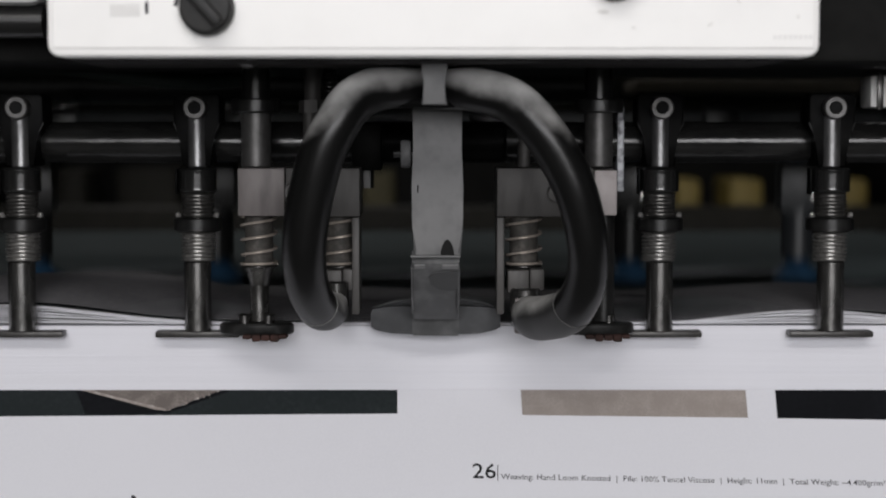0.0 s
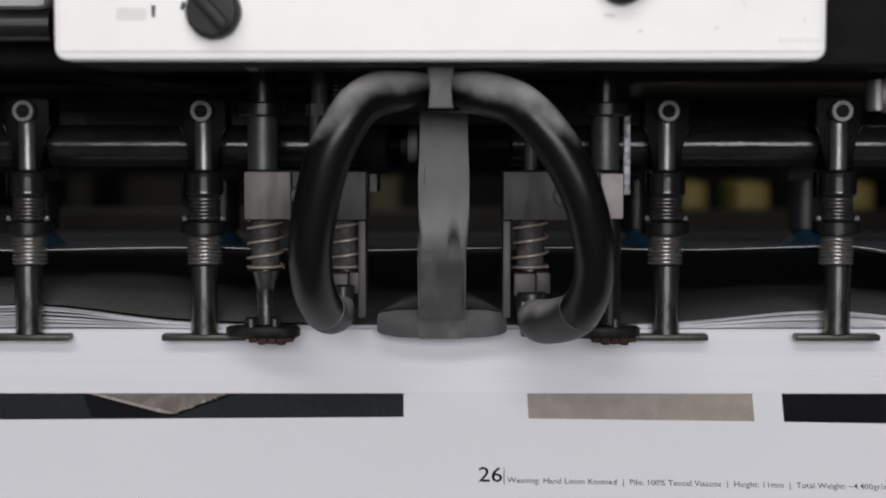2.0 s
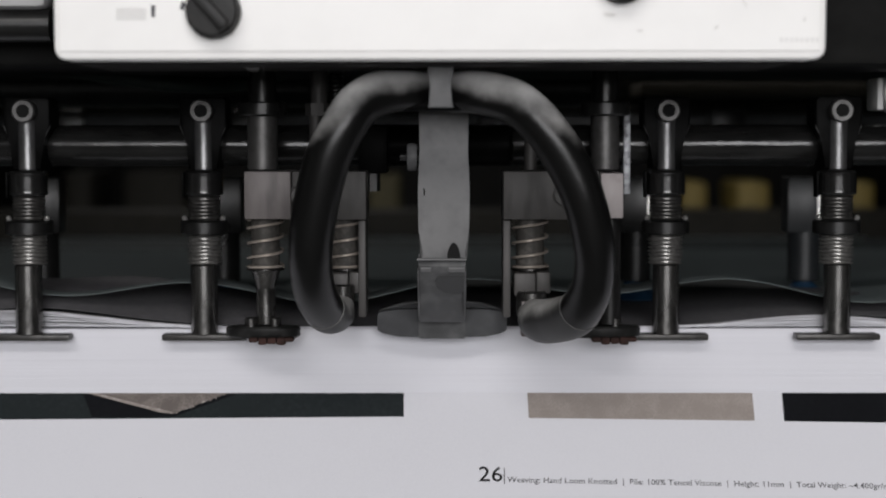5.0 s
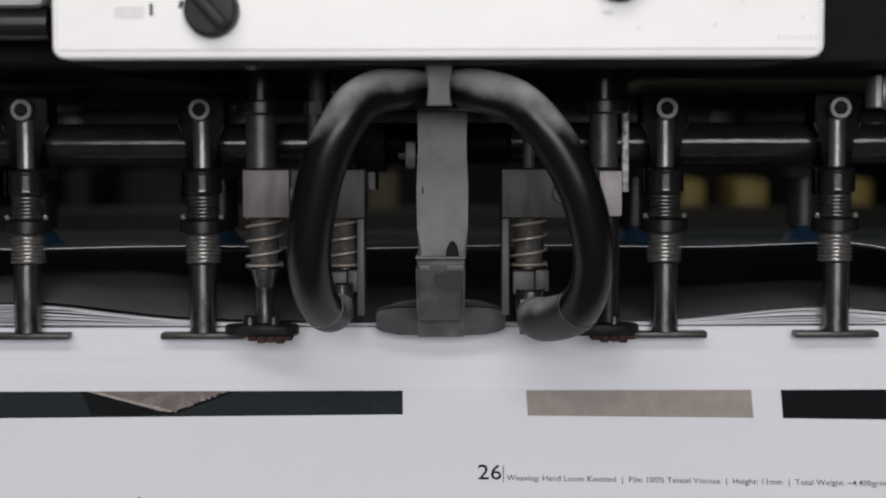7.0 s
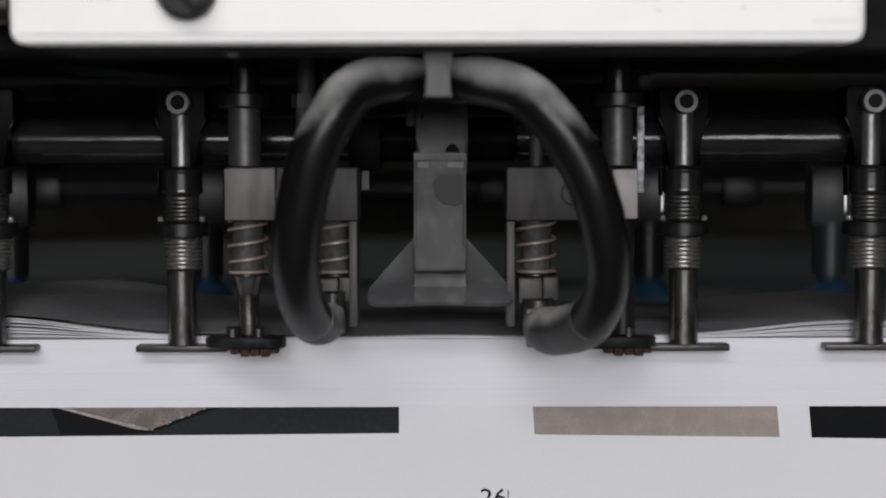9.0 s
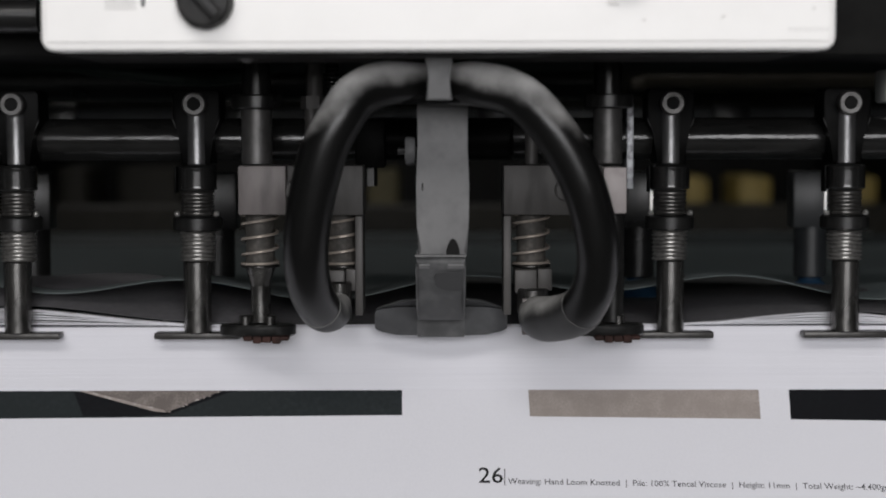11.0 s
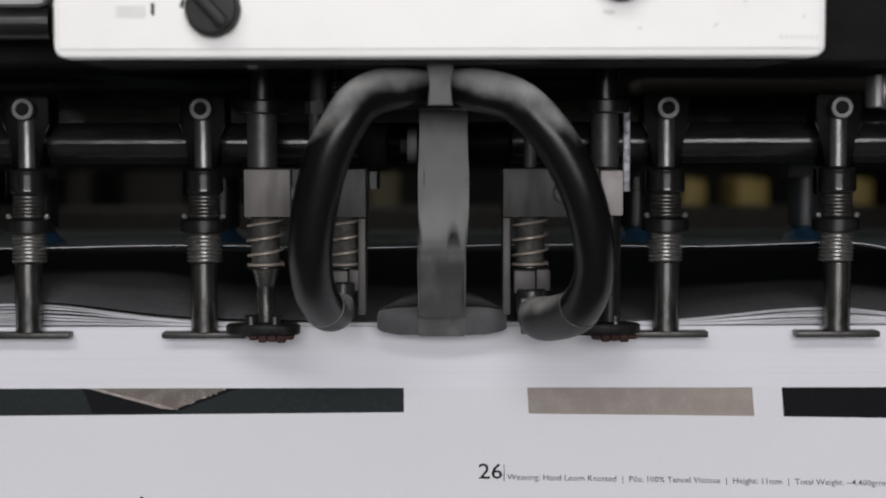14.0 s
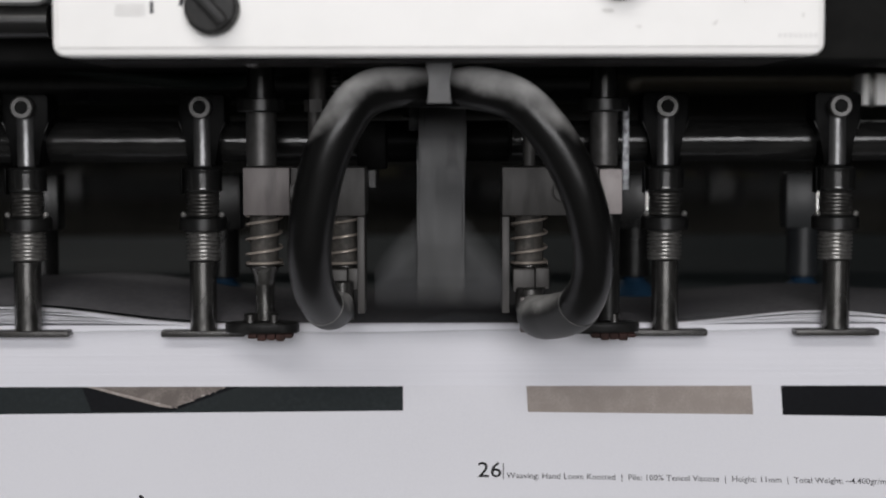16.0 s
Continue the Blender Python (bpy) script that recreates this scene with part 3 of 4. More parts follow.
# ---- air hoses ----
def air_hose(points, label, cut):
    """A hose through points of (x, y, z, radius); from the cut on it is the powdery nozzle elbow."""
    line = smooth_line(points, 10)
    t = thing("air_hose", label, "hose", "air hoses of the sucker head", at=tuple(float(a) for a in line[0][:3]))
    o = -Vector(t.location)
    k = cut * 10
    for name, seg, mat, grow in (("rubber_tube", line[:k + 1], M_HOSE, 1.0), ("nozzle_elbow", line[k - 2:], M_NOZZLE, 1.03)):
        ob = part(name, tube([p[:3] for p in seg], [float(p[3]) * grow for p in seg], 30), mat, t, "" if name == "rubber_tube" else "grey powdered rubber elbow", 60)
        # keep the powder's height scale: mesh stays in world metres
        ob.matrix_parent_inverse = Matrix.Translation(o)
    e = Vector(line[-1][:3])
    ob = part("ferrule", rod(e + Vector((0, 0, -0.002)), e + Vector((0, 0, 0.009)), float(line[-1][3]) * 1.12, 22, 0.0008), M_DARKSTEEL, t)
    ob.matrix_parent_inverse = Matrix.Translation(o)
    return t


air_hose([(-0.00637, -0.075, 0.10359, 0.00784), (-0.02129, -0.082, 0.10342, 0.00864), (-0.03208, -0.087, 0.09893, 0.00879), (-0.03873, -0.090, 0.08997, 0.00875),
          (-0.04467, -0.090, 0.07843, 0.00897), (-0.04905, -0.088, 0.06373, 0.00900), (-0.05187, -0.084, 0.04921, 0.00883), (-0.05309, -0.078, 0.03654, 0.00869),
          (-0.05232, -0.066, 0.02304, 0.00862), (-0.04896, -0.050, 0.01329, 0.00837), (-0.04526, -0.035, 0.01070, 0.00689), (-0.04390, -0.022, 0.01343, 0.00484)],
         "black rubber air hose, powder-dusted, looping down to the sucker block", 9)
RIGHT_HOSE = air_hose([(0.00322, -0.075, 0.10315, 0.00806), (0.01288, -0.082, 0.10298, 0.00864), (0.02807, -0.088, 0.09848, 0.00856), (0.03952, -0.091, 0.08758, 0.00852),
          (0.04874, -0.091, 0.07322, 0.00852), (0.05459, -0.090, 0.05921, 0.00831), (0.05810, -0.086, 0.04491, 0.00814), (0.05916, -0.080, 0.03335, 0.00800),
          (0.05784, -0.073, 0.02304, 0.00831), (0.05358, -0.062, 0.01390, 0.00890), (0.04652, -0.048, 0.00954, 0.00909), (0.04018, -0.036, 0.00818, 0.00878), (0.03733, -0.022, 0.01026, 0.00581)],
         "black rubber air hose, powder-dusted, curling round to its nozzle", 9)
plate = part("elbow_plate", box(0.0326, 0.0364, -0.031, -0.022, 0.0005, 0.0155, 0.0005), M_BLOCKLIGHT, RIGHT_HOSE, "small grey plate behind the elbow")
plate.matrix_parent_inverse = Matrix.Translation(-Vector(RIGHT_HOSE.location))


def hose_clamp():
    t = thing("hose_clamp", "grey spool-shaped bracket holding two air hoses below the panel", "bracket", at=(0, -0.09, 0.11550))
    o = -Vector((0, -0.09, 0.11550))
    zs = [(0.11357, 0.00583), (0.11080, 0.00432), (0.10547, 0.00389), (0.10120, 0.00410), (0.09671, 0.00475)]
    xc = -0.00150
    bm = prism([(xc - w, z) for z, w in zs] + [(xc + w, z) for z, w in reversed(zs)], -0.104, -0.06, 0.0006)
    bmesh.ops.translate(bm, verts=bm.verts, vec=o)
    part("spool_bracket", bm, M_ARM, t)
    bm = box(-0.02282, 0.01780, -0.084, -0.058, 0.09564, 0.09980, 0.002)
    bmesh.ops.translate(bm, verts=bm.verts, vec=o)
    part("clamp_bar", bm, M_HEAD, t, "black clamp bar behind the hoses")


hose_clamp()


# ---- presser foot: a bent lever that swings up and out once a cycle ----
FX, FY, FZ = -0.00117, -0.05, 0.03547


def presser_foot():
    t = thing("presser_foot", "grey powder-dusted presser arm with flared plastic foot", "presser foot", at=(FX, FY, FZ))
    w = 0.00978
    # upper arm, slightly waved and hollow-sided
    zs = [(0.0, 0.00932), (0.012, 0.01002), (0.028, 0.01025), (0.045, 0.00955), (0.06, 0.00978), (0.072, 0.00955)]
    up = prism([(-wd + 0.0005, z) for z, wd in zs] + [(wd + 0.0012, z) for z, wd in reversed(zs)], -0.004, 0.006, 0.0014)
    arm = part("arm", up, M_ARM, t, "smooth grey powdered arm")
    pear = [(0.0, 0.0066), (0.0012, 0.0058), (0.0021, 0.004), (0.0027, 0.0016), (0.0028, 0.0), (-0.0026, 0.0), (-0.0027, 0.0018), (-0.002, 0.0042), (-0.001, 0.006)]
    bm = prism([(x + 0.00489, z + 0.0002) for x, z in pear], -0.0044, -0.003)
    part("oil_mark", bm, M_MARKSHADE, arm, "dark pear-shaped oil mark", 0)
    bm = box(-0.00746, -0.00687, -0.0042, -0.003, 0.026, 0.029, 0.0002)
    part("nick", bm, M_MARKSHADE, arm, smooth=0)
    part("seam_band", box(-0.01025, 0.01025, -0.0047, 0.006, -0.0006, 0.0002, 0.0002), M_ARM, t)
    # the shank leans away at rest, a smoky shoe is moulded behind it
    lean = Matrix.Rotation(radians(47), 4, "X")
    h = 0.0545
    shank = prism([(-0.0097, 0.0005), (0.0099, 0.0005), (0.0102, -h * 0.6), (0.0102, -h * 0.76), (0.0098, -h * 0.79), (-0.0096, -h * 0.79), (-0.0100, -h * 0.76), (-0.0100, -h * 0.6)], -0.0046, 0.002, 0.0012)
    for v in shank.verts:
        if v.co.y < 0:
            v.co.y += 0.0052 * max(0.0, -v.co.z / h) ** 2.2
    f = part("foot_shank", shank, M_FOOT, t)
    f.matrix_local = lean
    blot = [(-0.0028, -0.009), (-0.0012, -0.0062), (0.003, -0.0052), (0.0093, -0.0056), (0.0094, -0.0165), (0.0062, -0.0178), (0.0015, -0.0170), (-0.0018, -0.0138)]
    part("shank_mark", prism(blot, -0.0048, -0.003), M_STAIN, t, "dull dark blot on the shank", 0).matrix_local = lean
    for e in (-1, 1):
        part("edge_rib", box(e * 0.0097 - 0.0005, e * 0.0097 + 0.0005, -0.0050, -0.002, -h * 0.62, -0.003, 0.0004), M_FOOT, t, "rubbed edge of the shank", 0).matrix_local = lean
    for x0, x1 in ((-0.0088, -0.0042), (0.0026, 0.0096)):
        part("clip_tab", box(x0, x1, -0.0051, -0.004, -0.0030, -0.0004, 0.0004), M_ARM, t, "small grey clip below the seam", 0).matrix_local = lean
    # the shoe: a sloping deck from the shank to a knee, then an upright lip, both swept back at the ends
    def shoe(rows, thick):
        bm = bmesh.new()
        cols = (-1, -0.93, -0.7, -0.36, 0, 0.36, 0.7, 0.93, 1)
        front, back = [], []
        for wd, b, d, sweep, drop in rows:
            front.append([bm.verts.new((c * wd, b + sweep * abs(c) ** 2, -d - drop * abs(c) ** 6)) for c in cols])
            back.append([bm.verts.new((c * wd, b + sweep * abs(c) ** 2 + thick, -d - drop * abs(c) ** 6 + thick * 0.25)) for c in cols])
        n, m = len(cols), len(rows)
        for j in range(m - 1):
            for i in range(n - 1):
                bm.faces.new((front[j][i], front[j][i + 1], front[j + 1][i + 1], front[j + 1][i]))
                bm.faces.new((back[j][i], back[j + 1][i], back[j + 1][i + 1], back[j][i + 1]))
            for i in (0, n - 1):
                bm.faces.new((front[j][i], front[j + 1][i], back[j + 1][i], back[j][i]))
        for j in (0, m - 1):
            for i in range(n - 1):
                bm.faces.new((front[j][i], back[j][i], back[j][i + 1], front[j][i + 1]))
        return bm
    part("flared_foot", shoe([(0.0100, 0.0215, 0.0205, 0, 0), (0.0170, 0.0290, 0.0222, 0.0006, 0), (0.0275, 0.0395, 0.0250, 0.0015, 0.0016)], 0.0024), M_WING, t, "flared smoky plastic shoe")
    part("foot_lip", shoe([(0.0276, 0.0393, 0.0254, 0.0015, 0.0016), (0.0284, 0.0394, 0.0290, 0.0018, 0), (0.0284, 0.0396, 0.0365, 0.002, -0.0018), (0.0272, 0.0400, 0.0378, 0.002, -0.0022)], 0.0022), M_LIP, t, "blue-grey worn lip of the foot")
    part("lip_rib", shoe([(0.0100, 0.0355, 0.0262, 0, 0), (0.0102, 0.0386, 0.0300, 0, 0), (0.0102, 0.0388, 0.0372, 0, 0), (0.0098, 0.0394, 0.0383, 0, 0)], 0.002), M_FOOT, t, "raised middle of the lip")
    # guide roller on the arm's side
    hub = Vector((-0.01338 - FX, 0.004, 0.07708 - FZ))
    part("guide_roller", lathe([(0.00528, -0.002), (0.00576, -0.001), (0.00576, 0.001), (0.00528, 0.002)], Matrix.Translation(hub) @ Matrix.Rotation(radians(90), 4, "Y"), 24), M_FOOT, t, "small grey guide roller")
    part("roller_axle", rod(tuple(hub - Vector((0.005, 0, 0))), tuple(hub + Vector((0.006, 0, 0))), 0.0015, 12), M_BLACK, t)
    return t


FOOT = presser_foot()


# ---- paper ----
PW = 0.36        # half the pile's width
FACE_Y = 0.006   # the pile's tail face


def paper_pile():
    """Reams of cut sheets, each a hair off its neighbour, on a pile board."""
    t = thing("paper_pile", "tall pile of white offset paper with clean cut edges", "paper pile", at=(0, 0.35, -0.80))
    o = -Vector((0, 0.35, -0.80))
    rnd = random.Random(7)
    z = -0.0005
    zj = -0.02933
    n = 30
    step = (z - zj) / n
    for i in range(n):
        y = FACE_Y + rnd.uniform(-0.00008, 0.00008)
        bm = box(-PW, PW, y, 0.62, z - step, z)
        bmesh.ops.translate(bm, verts=bm.verts, vec=o)
        part("paper_layer", bm, M_EDGE if i else M_PAPER, t, smooth=0)
        z -= step
    bm = box(-PW + 0.001, PW - 0.001, FACE_Y + 0.03, 0.619, -0.0007, 0.0002)
    bmesh.ops.translate(bm, verts=bm.verts, vec=o)
    part("printed_face", bm, M_TEALPRINTSHADE, t, "dark top face of the pile, print and shade in one colour", 0)
    bm = box(-PW, PW, FACE_Y + 0.012, 0.62, -0.80, zj - 0.0012)
    bmesh.ops.translate(bm, verts=bm.verts, vec=o)
    part("lower_ream", bm, M_EDGE, t, smooth=0)
    b = tagged(link("pile_board", box(-PW - 0.03, PW + 0.03, -0.02, 0.66, -0.85, -0.80, 0.004), M_OLIVE), "wooden pile board under the paper pile", "pile board")


paper_pile()
JZ = -0.02933
LEAN = radians(32)


def on_sheet(x, d, off=0.0):
    """A point of the printed sheet: x across, d down its slope, off its face."""
    return Vector((x, FACE_Y - 0.0002 - d * math.sin(LEAN) - off * math.cos(LEAN), JZ - d * math.cos(LEAN) + off * math.sin(LEAN)))


def printed_sheet():
    t = thing("printed_sheet", "printed catalogue sheet with dark and taupe pictures hanging below the pile", "printed sheet", at=(0, FACE_Y, JZ))
    o = -Vector((0, FACE_Y, JZ))

    def put(name, bm, mat, parent, label="", smooth=0):
        bmesh.ops.translate(bm, verts=bm.verts, vec=o)
        return part(name, bm, mat, parent, label, smooth)

    def patch(corners, off):
        bm = bmesh.new()
        a = [bm.verts.new(on_sheet(x, d, off)) for x, d in corners]
        b = [bm.verts.new(on_sheet(x, d, off - 0.00006)) for x, d in corners]
        bm.faces.new(a)
        bm.faces.new(b)
        for i in range(len(a)):
            bm.faces.new((a[i], a[(i + 1) % len(a)], b[(i + 1) % len(a)], b[i]))
        return bm
    sheet = put("sheet", patch([(-PW, 0.0), (PW, 0.0), (PW, 0.13), (-PW, 0.13)], 0.00006), M_PAPER, t)
    k = 1 / math.cos(LEAN) * 0.00025 * 0.93

    def q(px, py):
        d = (py - 696) * k
        return ((px - 784) * 0.00025 * (1 - d * math.sin(LEAN) / 0.736), d)
    put("picture", patch([q(-60, 696.5), q(710.5, 696.5), q(710.5, 738), q(-60, 743)], 0.00014), M_CHARCOAL, t, "printed charcoal picture band")
    put("picture_detail", patch([q(134, 696.6), q(415, 696.6), q(300, 737), q(236, 739), q(150, 739)], 0.0002), M_BLACKPRINT, t, "printed dark shadow under the rug corner")
    put("picture_detail", patch([q(143, 696.7), q(395, 696.7), q(296, 733), q(274, 731)], 0.00028), M_RUGCORNER, t, "printed corner of a taupe rug")
    put("picture_detail", patch([q(143, 696.8), q(158, 696.8), q(292, 729.5), q(296, 733), q(274, 731)], 0.00034), M_RUG, t, "printed light rug edge")
    rnd = random.Random(11)
    for (ax, ay), (bx, by), n in (((158, 697.5), (292, 731), 17), ((300, 731.5), (392, 698.5), 9)):
        for i in range(n):
            f = (i + rnd.random()) / n
            cx, cy, r = ax + (bx - ax) * f, ay + (by - ay) * f + rnd.uniform(-1.2, 1.6), rnd.uniform(0.9, 2.3)
            put("picture_detail", patch([q(cx - r * 1.6, max(cy, 696.8)), q(cx, max(cy - r * 0.7, 696.7)), q(cx + r * 1.4, max(cy + r * 0.2, 696.9)), q(cx + r * 0.3, cy + r)], 0.0004), M_FRINGE if i % 3 else M_RUG, t)
    put("picture", patch([q(932, 696.5), q(1336, 697), q(1341, 745.5), q(935, 740.5)], 0.00014), M_RUG, t, "printed taupe woven picture")
    put("picture", patch([q(1389, 697), q(1640, 697), q(1640, 750), q(1394, 746.5)], 0.00014), M_BLACKPRINT, t, "printed black picture")

    def words(body, px, py, size, mat, turn, stretch=1.0, heavy=0.0):
        cu = bpy.data.curves.new("words", "FONT")
        cu.body, cu.size, cu.resolution_u, cu.offset = body, size, 2, size * heavy
        tmp = new("words_tmp", cu)
        me = bpy.data.meshes.new_from_object(tmp.evaluated_get(bpy.context.evaluated_depsgraph_get()))
        bpy.data.objects.remove(tmp)
        bm = bmesh.new()
        bm.from_mesh(me)
        bpy.data.meshes.remove(me)
        x0, d0 = q(px, py)
        c, s = math.cos(turn), math.sin(turn)
        for v in bm.verts:
            x, z = v.co.x * stretch, v.co.y
            v.co = on_sheet(x0 + x * c + z * s, d0 - z * c + x * s, 0.00012)
        put("lettering", bm, mat, t, "small printed lettering")
    words("26", 844, 848.5, 0.0098, M_INK, radians(1.0), 1.12, 0.007)
    bm = patch([q(890.3, 826), q(892, 826), q(892, 853), q(890.3, 853)], 0.00012)
    put("rule", bm, M_GREYINK, t)
    words("Weaving: Hand Loom Knotted  |  Pile: 100% Tencel Viscose  |  Height: 11mm  |  Total Weight: ~4.400gr/m\u00b2", 897, 850.5, 0.0037, M_GREYINK, radians(1.1), 1.04, 0.004)
    put("speck", patch([q(230, 878), q(234, 876.5), q(239, 880), q(237, 886), q(231, 885)], 0.00012), M_INK, t)
    return t


PRINTED = printed_sheet()


# ---- fanned sheets on the pile top ----
def sheet_mesh(name, height, mat, y1=0.60, back=0.16, nx=90, ny=16, thick=0.00012, y0=FACE_Y, edge=None, printed=None, margin=0.03):
    """A thin sheet whose tail edge follows height(x) and which lies flat further in."""
    bm = bmesh.new()
    rows = []
    for j in range(ny + 1):
        y = y0 + (y1 - y0) * (j / ny) ** 1.8
        f = max(0.0, 1 - (y - y0) / back)
        f = f * f * (3 - 2 * f)
        rows.append([bm.verts.new((-PW + 2 * PW * i / nx, y, height(-PW + 2 * PW * i / nx) * f)) for i in range(nx + 1)])
    low = [[bm.verts.new((v.co.x, v.co.y, v.co.z - thick)) for v in r] for r in rows]
    for a, b, c, d in zip(rows, rows[1:], low, low[1:]):
        for i in range(nx):
            f = bm.faces.new((a[i], a[i + 1], b[i + 1], b[i]))
            f.material_index = 2 if printed and a[i].co.y > y0 + margin else 0
            bm.faces.new((c[i], d[i], d[i + 1], c[i + 1]))
        bm.faces.new((a[0], b[0], d[0], c[0]))
        bm.faces.new((a[nx], c[nx], d[nx], b[nx]))
    for i in range(nx):
        f = bm.faces.new((rows[0][i], low[0][i], low[0][i + 1], rows[0][i + 1]))
        f.material_index = int(edge is not None)
        bm.faces.new((rows[-1][i], rows[-1][i + 1], low[-1][i + 1], low[-1][i]))
    ob = link(name, bm, mat, 60)
    ob.data.materials.append(edge or mat)
    ob.data.materials.append(printed or mat)
    return ob


def bell(x, c, w):
    return math.exp(-((x - c) / w) ** 2)


FAN = []
NFAN = 12
for i in range(NFAN):
    rnd = random.Random(20 + i)
    k = ((i + 1) / NFAN) ** 1.15 + rnd.uniform(-0.025, 0.025)
    a, b, c, d = rnd.uniform(0.95, 1.08), rnd.uniform(-0.008, 0.008), rnd.uniform(0.93, 1.1), rnd.uniform(-0.01, 0.01)

    def height(x, k=k, a=a, b=b, c=c, d=d):
        return 0.0003 + k * (0.0090 * a * bell(x, -0.188 + b * 0.6, 0.055) + 0.0064 * c * bell(x, 0.172 + d * 0.6, 0.05) + 0.003 * bell(x, -0.26, 0.05) + 0.0009 * bell(x, 0, 0.03))
    # print reaches nearly to the edge, painting the dark gaps between sheets
    ob = sheet_mesh("fanned_sheet", height, M_LOOSE, thick=0.0003, y0=FACE_Y + 0.0012 + rnd.uniform(0, 0.0012), printed=M_TEALPRINTSHADE, margin=0.0035)
    tagged(ob, "white sheet of paper blown loose at the pile top", "paper sheet", "loose sheets on the pile top")
    ob.location.z = 0.00012 * i
    FAN.append(ob)


def billowed_sheet():
    """The next sheet, blown up into a low swell behind its tail edge: its upper face is dark grey."""
    nx, ny, depth = 100, 44, 0.40
    bm = bmesh.new()
    rows = []
    for j in range(ny + 1):
        f = (j / ny) ** 1.6
        y = FACE_Y + 0.003 + depth * f
        row = []
        for i in range(nx + 1):
            x = -PW + 2 * PW * i / nx
            swell = 0.0135 * bell(x, -0.17, 0.10) + 0.0075 * bell(x, 0.19, 0.09) + 0.0065 * bell(x, 0.0, 0.09)
            tail = 0.0080 * bell(x, -0.188, 0.055) + 0.0056 * bell(x, 0.172, 0.05) + 0.0012
            rise = math.sin(math.pi * min(1.0, (y - FACE_Y) / 0.17) ** 0.8) if y - FACE_Y < 0.17 else 0.0
            row.append(bm.verts.new((x, y, tail * max(0.0, 1 - (y - FACE_Y) / 0.2) + swell * rise * (1 + 0.1 * math.sin(x * 61 + y * 40)) + 0.0004)))
        rows.append(row)
    low = [[bm.verts.new((v.co.x, v.co.y, v.co.z - 0.0002)) for v in r] for r in rows]
    for a, b, c, d in zip(rows, rows[1:], low, low[1:]):
        for i in range(nx):
            bm.faces.new((a[i], a[i + 1], b[i + 1], b[i]))
            bm.faces.new((c[i], d[i], d[i + 1], c[i + 1]))
        bm.faces.new((a[0], b[0], d[0], c[0]))
        bm.faces.new((a[nx], c[nx], d[nx], b[nx]))
    for a, c in ((rows[0], low[0]), (rows[-1], low[-1])):
        for i in range(nx):
            bm.faces.new((a[i], c[i], c[i + 1], a[i + 1]))
    ob = link("billowed_sheet", bm, M_GREYSHEET, 60)
    return tagged(ob, "grey sheet billowing over the pile top", "paper sheet")


BILLOW = billowed_sheet()
LIFTED = sheet_mesh("lifted_sheet", lambda x: 0.0006 * math.sin(x * 40) + 0.001 * bell(x, 0.17, 0.05) - 0.9 * max(0.0, x - 0.178) ** 1.5, M_TEALPAPER, y1=0.5, thick=0.00026, edge=M_LOOSE)
SETTLING = sheet_mesh("settling_sheet", lambda x: 0.0165 + 0.0042 * math.sin(x * 52 + 1.1) + 0.002 * math.sin(x * 23), M_TEALPAPER, y1=0.5, back=0.22, thick=0.00025, y0=FACE_Y + 0.004)
tagged(SETTLING, "wavy grey-green printed sheet settling on the pile", "paper sheet")
tagged(LIFTED, "single grey-green sheet being lifted off the pile", "paper sheet")


# ---- lifting suckers behind the rods ----
def lifting_sucker(x, carrier=M_BLACK, label="dark lifting sucker with blue rubber cup above the pile"):
    t = thing("lifting_sucker", label, "sucker", "lifting suckers behind the rods", at=(x, 0.10, 0.002))
    part("cup", lathe([(0.0125, 0.0), (0.0128, 0.0012), (0.008, 0.006), (0.0055, 0.0085), (0.0055, 0.010)], seg=28), M_BLUE, t, "blue rubber suction cup")
    part("stem", rod((0, 0, 0.0098), (0, 0, 0.05), 0.008, 20, 0.0008), carrier, t)
    part("carrier", box(-0.010, 0.010, -0.008, 0.008, 0.034, 0.062, 0.001), carrier, t)
    if x > 0:
        part("chrome_sleeve", rod((0.00569, -0.006, 0.04404 - 0.003), (0.00569, -0.006, 0.05597 - 0.003), 0.0022, 14, 0.0004), M_BRIGHT, t, "bright chrome sleeve")
    return t


SUCKERS = [lifting_sucker(x) for x in (-0.20190, -0.11077, 0.09568)]
SUCKERS.append(lifting_sucker(0.18054, M_GREYCLEAR, "lifting sucker with blue cup in a grey carrier"))


